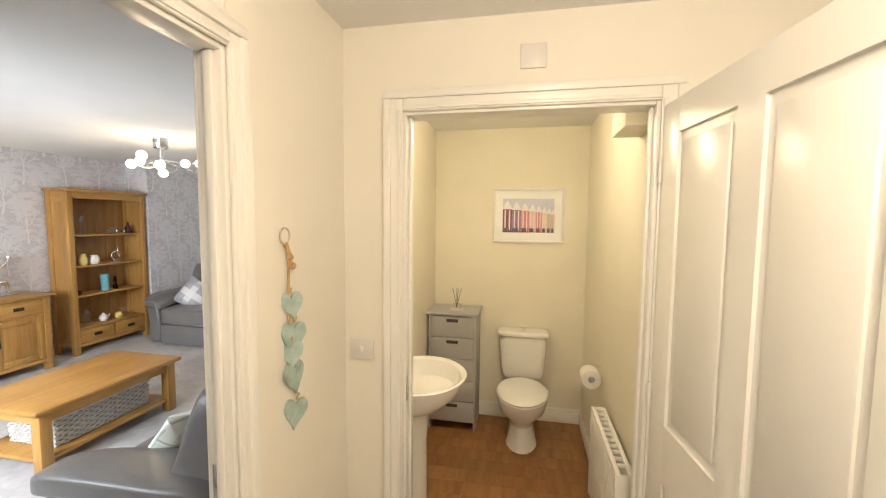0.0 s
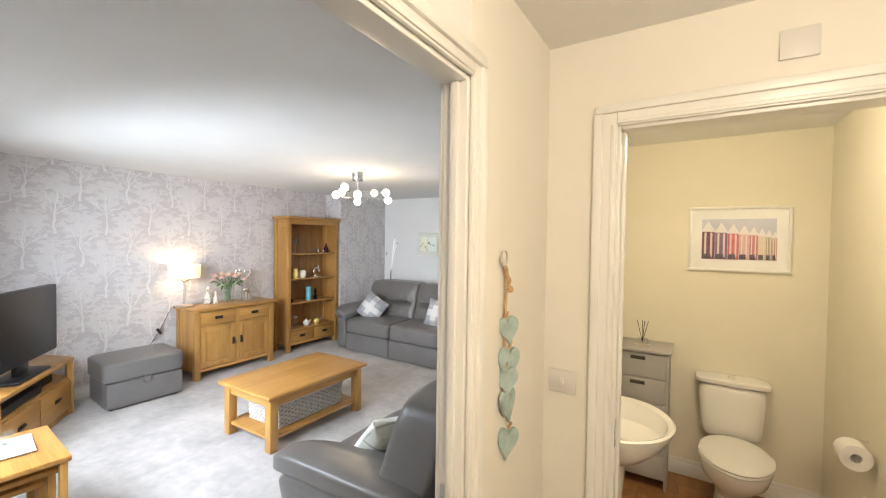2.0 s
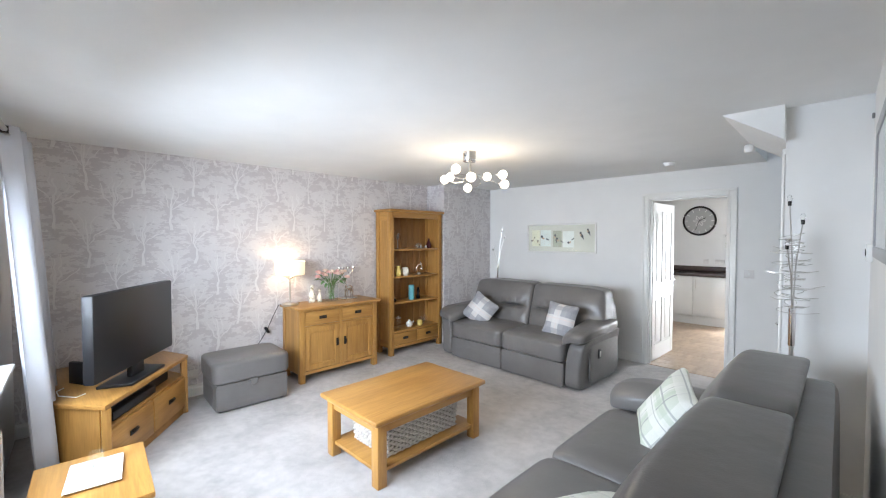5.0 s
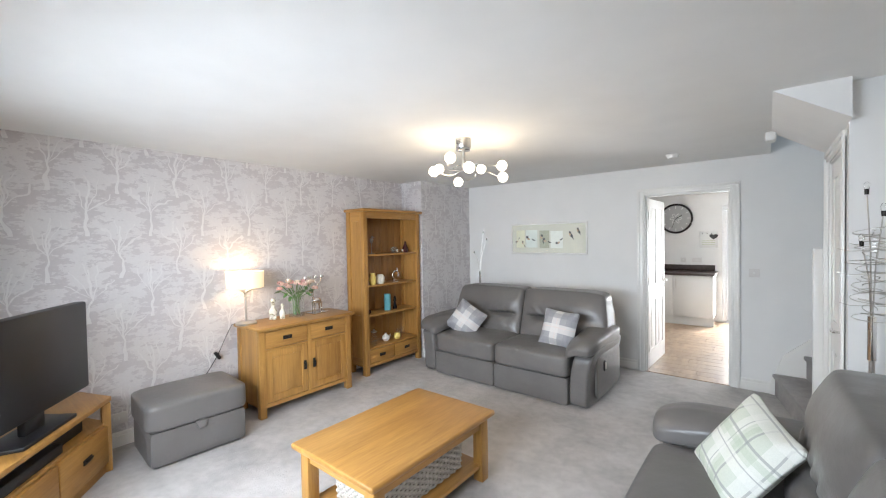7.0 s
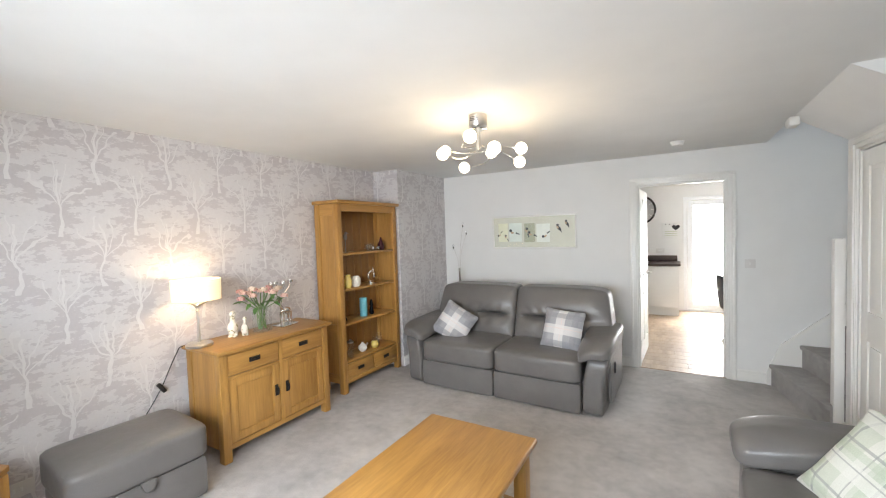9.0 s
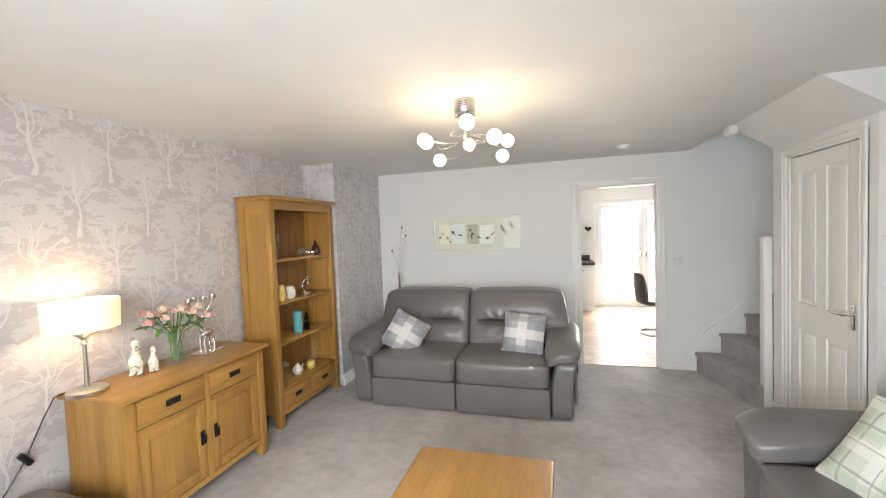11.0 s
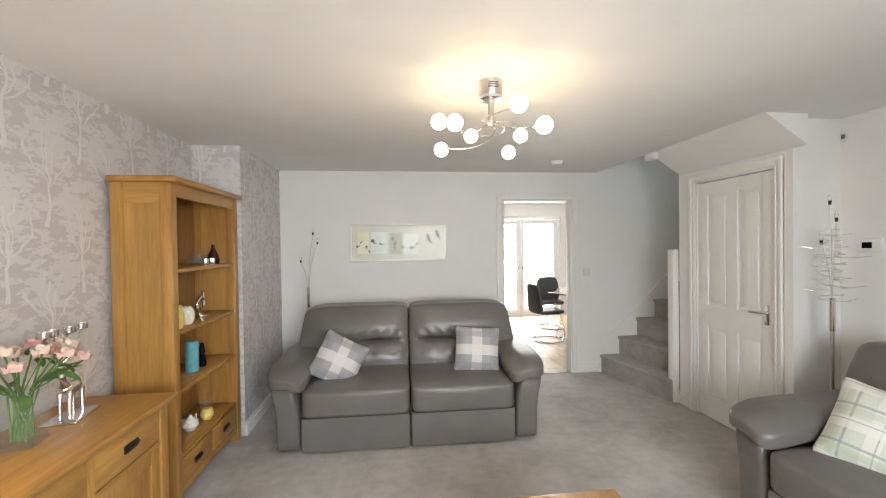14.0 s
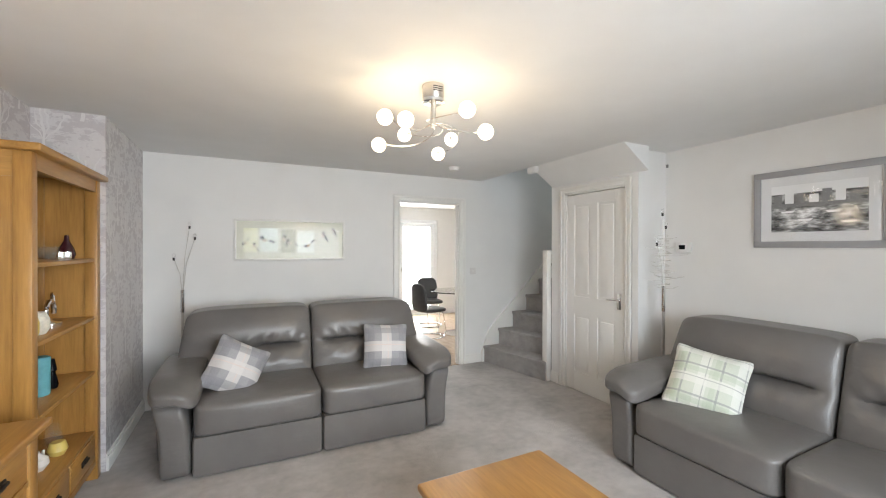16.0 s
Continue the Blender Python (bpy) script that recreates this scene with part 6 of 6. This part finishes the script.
def french_doors():
    s = thing("window_2", "white framed glazed garden doors", "garden doors", pose(0, 0, 0), kind="structure")
    y0, y1 = KY1 + 0.03, KY1 + 0.095
    for x0, x1, z0, z1 in ((FX0, FX1, 2.03, 2.1), (FX0, FX0 + 0.06, 0, 2.03), (FX1 - 0.06, FX1, 0, 2.03), (FX0 + 0.06, FX1 - 0.06, -0.01, 0.04)):
        part("frame_bar", box(x0, x1, y0, y1, z0, z1, 0.005), M_PVC, s)
    c = (FX0 + FX1) / 2
    for x0, x1 in ((FX0 + 0.062, c - 0.002), (c + 0.002, FX1 - 0.062)):
        bm = box(x0, x0 + 0.085, y0 + 0.01, y1 - 0.006, 0.045, 2.025, 0.005)
        box(x1 - 0.085, x1, y0 + 0.01, y1 - 0.006, 0.045, 2.025, 0.005, bm=bm)
        box(x0 + 0.085, x1 - 0.085, y0 + 0.01, y1 - 0.006, 0.045, 0.14, 0.005, bm=bm)
        box(x0 + 0.085, x1 - 0.085, y0 + 0.01, y1 - 0.006, 1.94, 2.025, 0.005, bm=bm)
        d = part("door_leaf", bm, M_PVC, s)
        g = part("pane", box(x0 + 0.085, x1 - 0.085, y0 + 0.028, y0 + 0.034, 0.14, 1.94), M_GLASS, d)
        g.visible_shadow = False
        part("lever", box(x0 + 0.03 if x0 > c else x1 - 0.055, x0 + 0.055 if x0 > c else x1 - 0.03, y0 - 0.02, y0 + 0.012, 0.98, 1.14, 0.005), M_CHROME, d)


french_doors()
M_SHELL = leather("black_leather", (0.035, 0.035, 0.038))


def dining_chair(m):
    """Black shell chair on a chrome hoop, facing +y."""
    s = thing("dining_chair", "black padded dining chair on a chrome cantilever frame", "dining chair", m, "dining chairs")
    part("seat", soft(-0.22, 0.22, -0.20, 0.24, 0.43, 0.50, 4, 9), M_SHELL, s)

    def curve(q):
        return Vector((q.x * (1 - 0.16 * (q.z + 1) / 2), q.y + 1.6 * q.x * q.x * 0.35 - 1.5 * (q.z + 1) / 2, q.z))

    part("backrest", soft(-0.23, 0.23, -0.23, -0.17, 0.44, 0.90, 4, 10, curve), M_SHELL, s)
    hoop = [(0.22 * math.cos(a), 0.02 + 0.24 * math.sin(a), 0.012) for a in [2 * math.pi * i / 32 for i in range(33)]]
    part("base_hoop", tube(hoop, 0.011, 8), M_CHROME, s)
    for x in (-1, 1):
        part("frame_leg", tube([(x * 0.10, 0.24, 0.012), (x * 0.11, 0.26, 0.10), (x * 0.12, 0.20, 0.40), (x * 0.14, 0.10, 0.43)], 0.010, 8), M_CHROME, s)
    return s


ch = dining_chair(pose(-1.38, 7.30, 0, 0, 0, -80))
copy_thing(ch, pose(-0.95, 8.22, 0, 0, 0, 172))
copy_thing(ch, pose(-0.22, 7.35, 0, 0, 0, 92))
s = thing("dining_table", "round glass dining table on a chrome pedestal", "dining table", pose(-0.80, 7.35, 0))
part("tabletop", lathe([(0.50, 0.735), (0.505, 0.742), (0.50, 0.75)], 48), M_GLASS, s)
part("pedestal", lathe([(0.26, 0), (0.26, 0.012), (0.06, 0.03), (0.035, 0.08), (0.035, 0.68), (0.10, 0.733)], 28), M_CHROME, s)

# ---- garden ----
M_PAVE = paint("pale_paving", (0.55, 0.53, 0.49), 0.85, 0.12, 3.0, 0.3)
M_FENCE = paint("pale_fence_timber", (0.50, 0.42, 0.30), 0.8, 0.2, 6.0, 0.3)
# paving added and kept pale so the view through the doors comes out white
s = thing("patio", "pale stone paved patio outside the garden doors", "patio", pose(0, 0, -0.165), kind="structure")
part("bedding", box(-5, 3, KY1 + 0.13, KY1 + 4.0, -0.02, 0.03), paint("patio_joint", (0.30, 0.29, 0.27), 0.9), s)
slab = None
for i in range(13):
    for j in range(6):
        x, y = -4.6 + i * 0.605 - 0.0, KY1 + 0.15 + j * 0.605
        if slab is None:
            slab = part("paving_slab", box(0, 0.595, 0, 0.595, 0.03, 0.06, 0.006), M_PAVE, s, "", pose(x, y, 0))
        else:
            o = new("paving_slab", slab.data)
            o.parent = s
            o.matrix_local = pose(x, y, 0.002 * ((i * 7 + j * 3) % 3))


def fence():
    s = thing("garden_fence", "pale timber panel garden fence", "fence", pose(0, KY1 + 9.0, -0.17), kind="structure")
    for k in range(8):
        part("post", box(-8.05 + k * 1.9, -7.95 + k * 1.9, -0.05, 0.05, 0, 1.85, 0.004), M_FENCE, s)
    bd = None
    for k in range(7):
        for j in range(11):
            m = pose(-7.95 + k * 1.9, 0, 0.05 + j * 0.16, 4, 0, 0)
            if bd is None:
                bd = part("board", box(0, 1.8, -0.01, 0.012, 0, 0.155, 0.003), M_FENCE, s, "", m)
            else:
                o = new("board", bd.data)
                o.parent = s
                o.matrix_local = m


fence()
s = thing("planter", "terracotta brick-coloured garden planter on the patio", "planter", pose(-1.62, KY1 + 3.2, -0.105))
part("trough", box(-0.55, 0.55, -0.22, 0.22, 0, 0.45, 0.01), paint("terracotta", (0.42, 0.20, 0.13), 0.8, 0.15, 5.0, 0.3), s)
part("trough_rim", box(-0.58, 0.58, -0.25, 0.25, 0.43, 0.48, 0.008), paint("terracotta_rim", (0.45, 0.22, 0.14), 0.8, 0.15, 5.0, 0.3), s)


def shrub(m, r, h, seed, label):
    s = thing("shrub", label, "shrub", m)
    rnd = random.Random(seed)
    bm = bmesh.new()
    for k in range(7):
        a = k * 0.9
        tube([(0, 0, 0), (0.1 * r * math.cos(a), 0.1 * r * math.sin(a), h * 0.4), (0.5 * r * math.cos(a), 0.5 * r * math.sin(a), h * 0.8)], [0.02, 0.012, 0.004], 5, bm)
    part("stems", bm, paint("bark", (0.12, 0.08, 0.05), 0.9), s)
    vs, fs = [], []
    for k in range(1500):
        t, a, q = rnd.random(), rnd.uniform(0, 6.28), rnd.random() ** 0.45
        rr = r * q * math.sin(math.pi * (0.12 + 0.85 * t)) * (0.75 + 0.3 * math.sin(3 * a + 5 * t))
        c = Vector((rr * math.cos(a), rr * math.sin(a), h * (0.12 + 0.9 * t)))
        d = Vector((rnd.uniform(-1, 1), rnd.uniform(-1, 1), rnd.uniform(-0.6, 0.8))).normalized() * 0.06
        e = d.cross(Vector((rnd.random(), rnd.random(), 1))).normalized() * 0.022
        n = len(vs)
        vs += [c, c + d * 0.5 + e, c + d, c + d * 0.5 - e]
        fs.append((n, n + 1, n + 2, n + 3))
    me = bpy.data.meshes.new("foliage")
    me.from_pydata([tuple(v) for v in vs], [], fs)
    me.materials.append(paint("shrub_leaf", (0.10, 0.17, 0.04), 0.6, 0.4, 6.0))
    o = tagged(new("foliage", me), kind="stuff")
    o.parent = s


shrub(pose(-2.4, KY1 + 7.8, -0.17), 0.9, 1.7, 1, "leafy green garden shrub by the fence")
shrub(pose(-0.35, KY1 + 5.2, -0.17), 0.55, 1.5, 2, "leafy green garden shrub by the patio")
shrub(pose(1.2, KY1 + 7.6, -0.17), 1.0, 2.4, 3, "tall leafy green garden shrub by the fence")

# ---- floor planks ----
M_PL_WC = planks_mat("warm_wood_planks", (0.40, 0.20, 0.075), (0.20, 0.085, 0.03))
M_PL_K = planks_mat("pale_wood_planks", (0.50, 0.38, 0.27), (0.30, 0.21, 0.14))


def planks(floor_name, x0, x1, y0, y1, width, length, mat):
    fl = bpy.data.objects[floor_name]
    shared = {}
    row, y = 0, y0
    while y < y1 - 0.01:
        w = min(width, y1 - y)
        x = x0 - (row * 0.37 % 1.0) * length
        while x < x1:
            a, b = max(x, x0), min(x + length, x1)
            if b - a > 0.02:
                key = (round(b - a, 3), round(w, 3))
                if key not in shared:
                    shared[key] = mesh_of("plank", box(0, b - a - 0.002, 0, w - 0.002, 0, 0.012, 0.0015, 1), mat)
                o = new("plank", shared[key])
                o.parent = fl
                o.matrix_local = pose(a, y, -0.0115)
            x += length
        y += width
        row += 1


planks("floor_cloakroom", -0.638, 0.568, WY + 0.02, 3.298, 0.125, 0.82, M_PL_WC)
planks("floor_kitchen", -4.0, 0.9, YB + 0.02, KY1 + 0.02, 0.16, 1.22, M_PL_K)
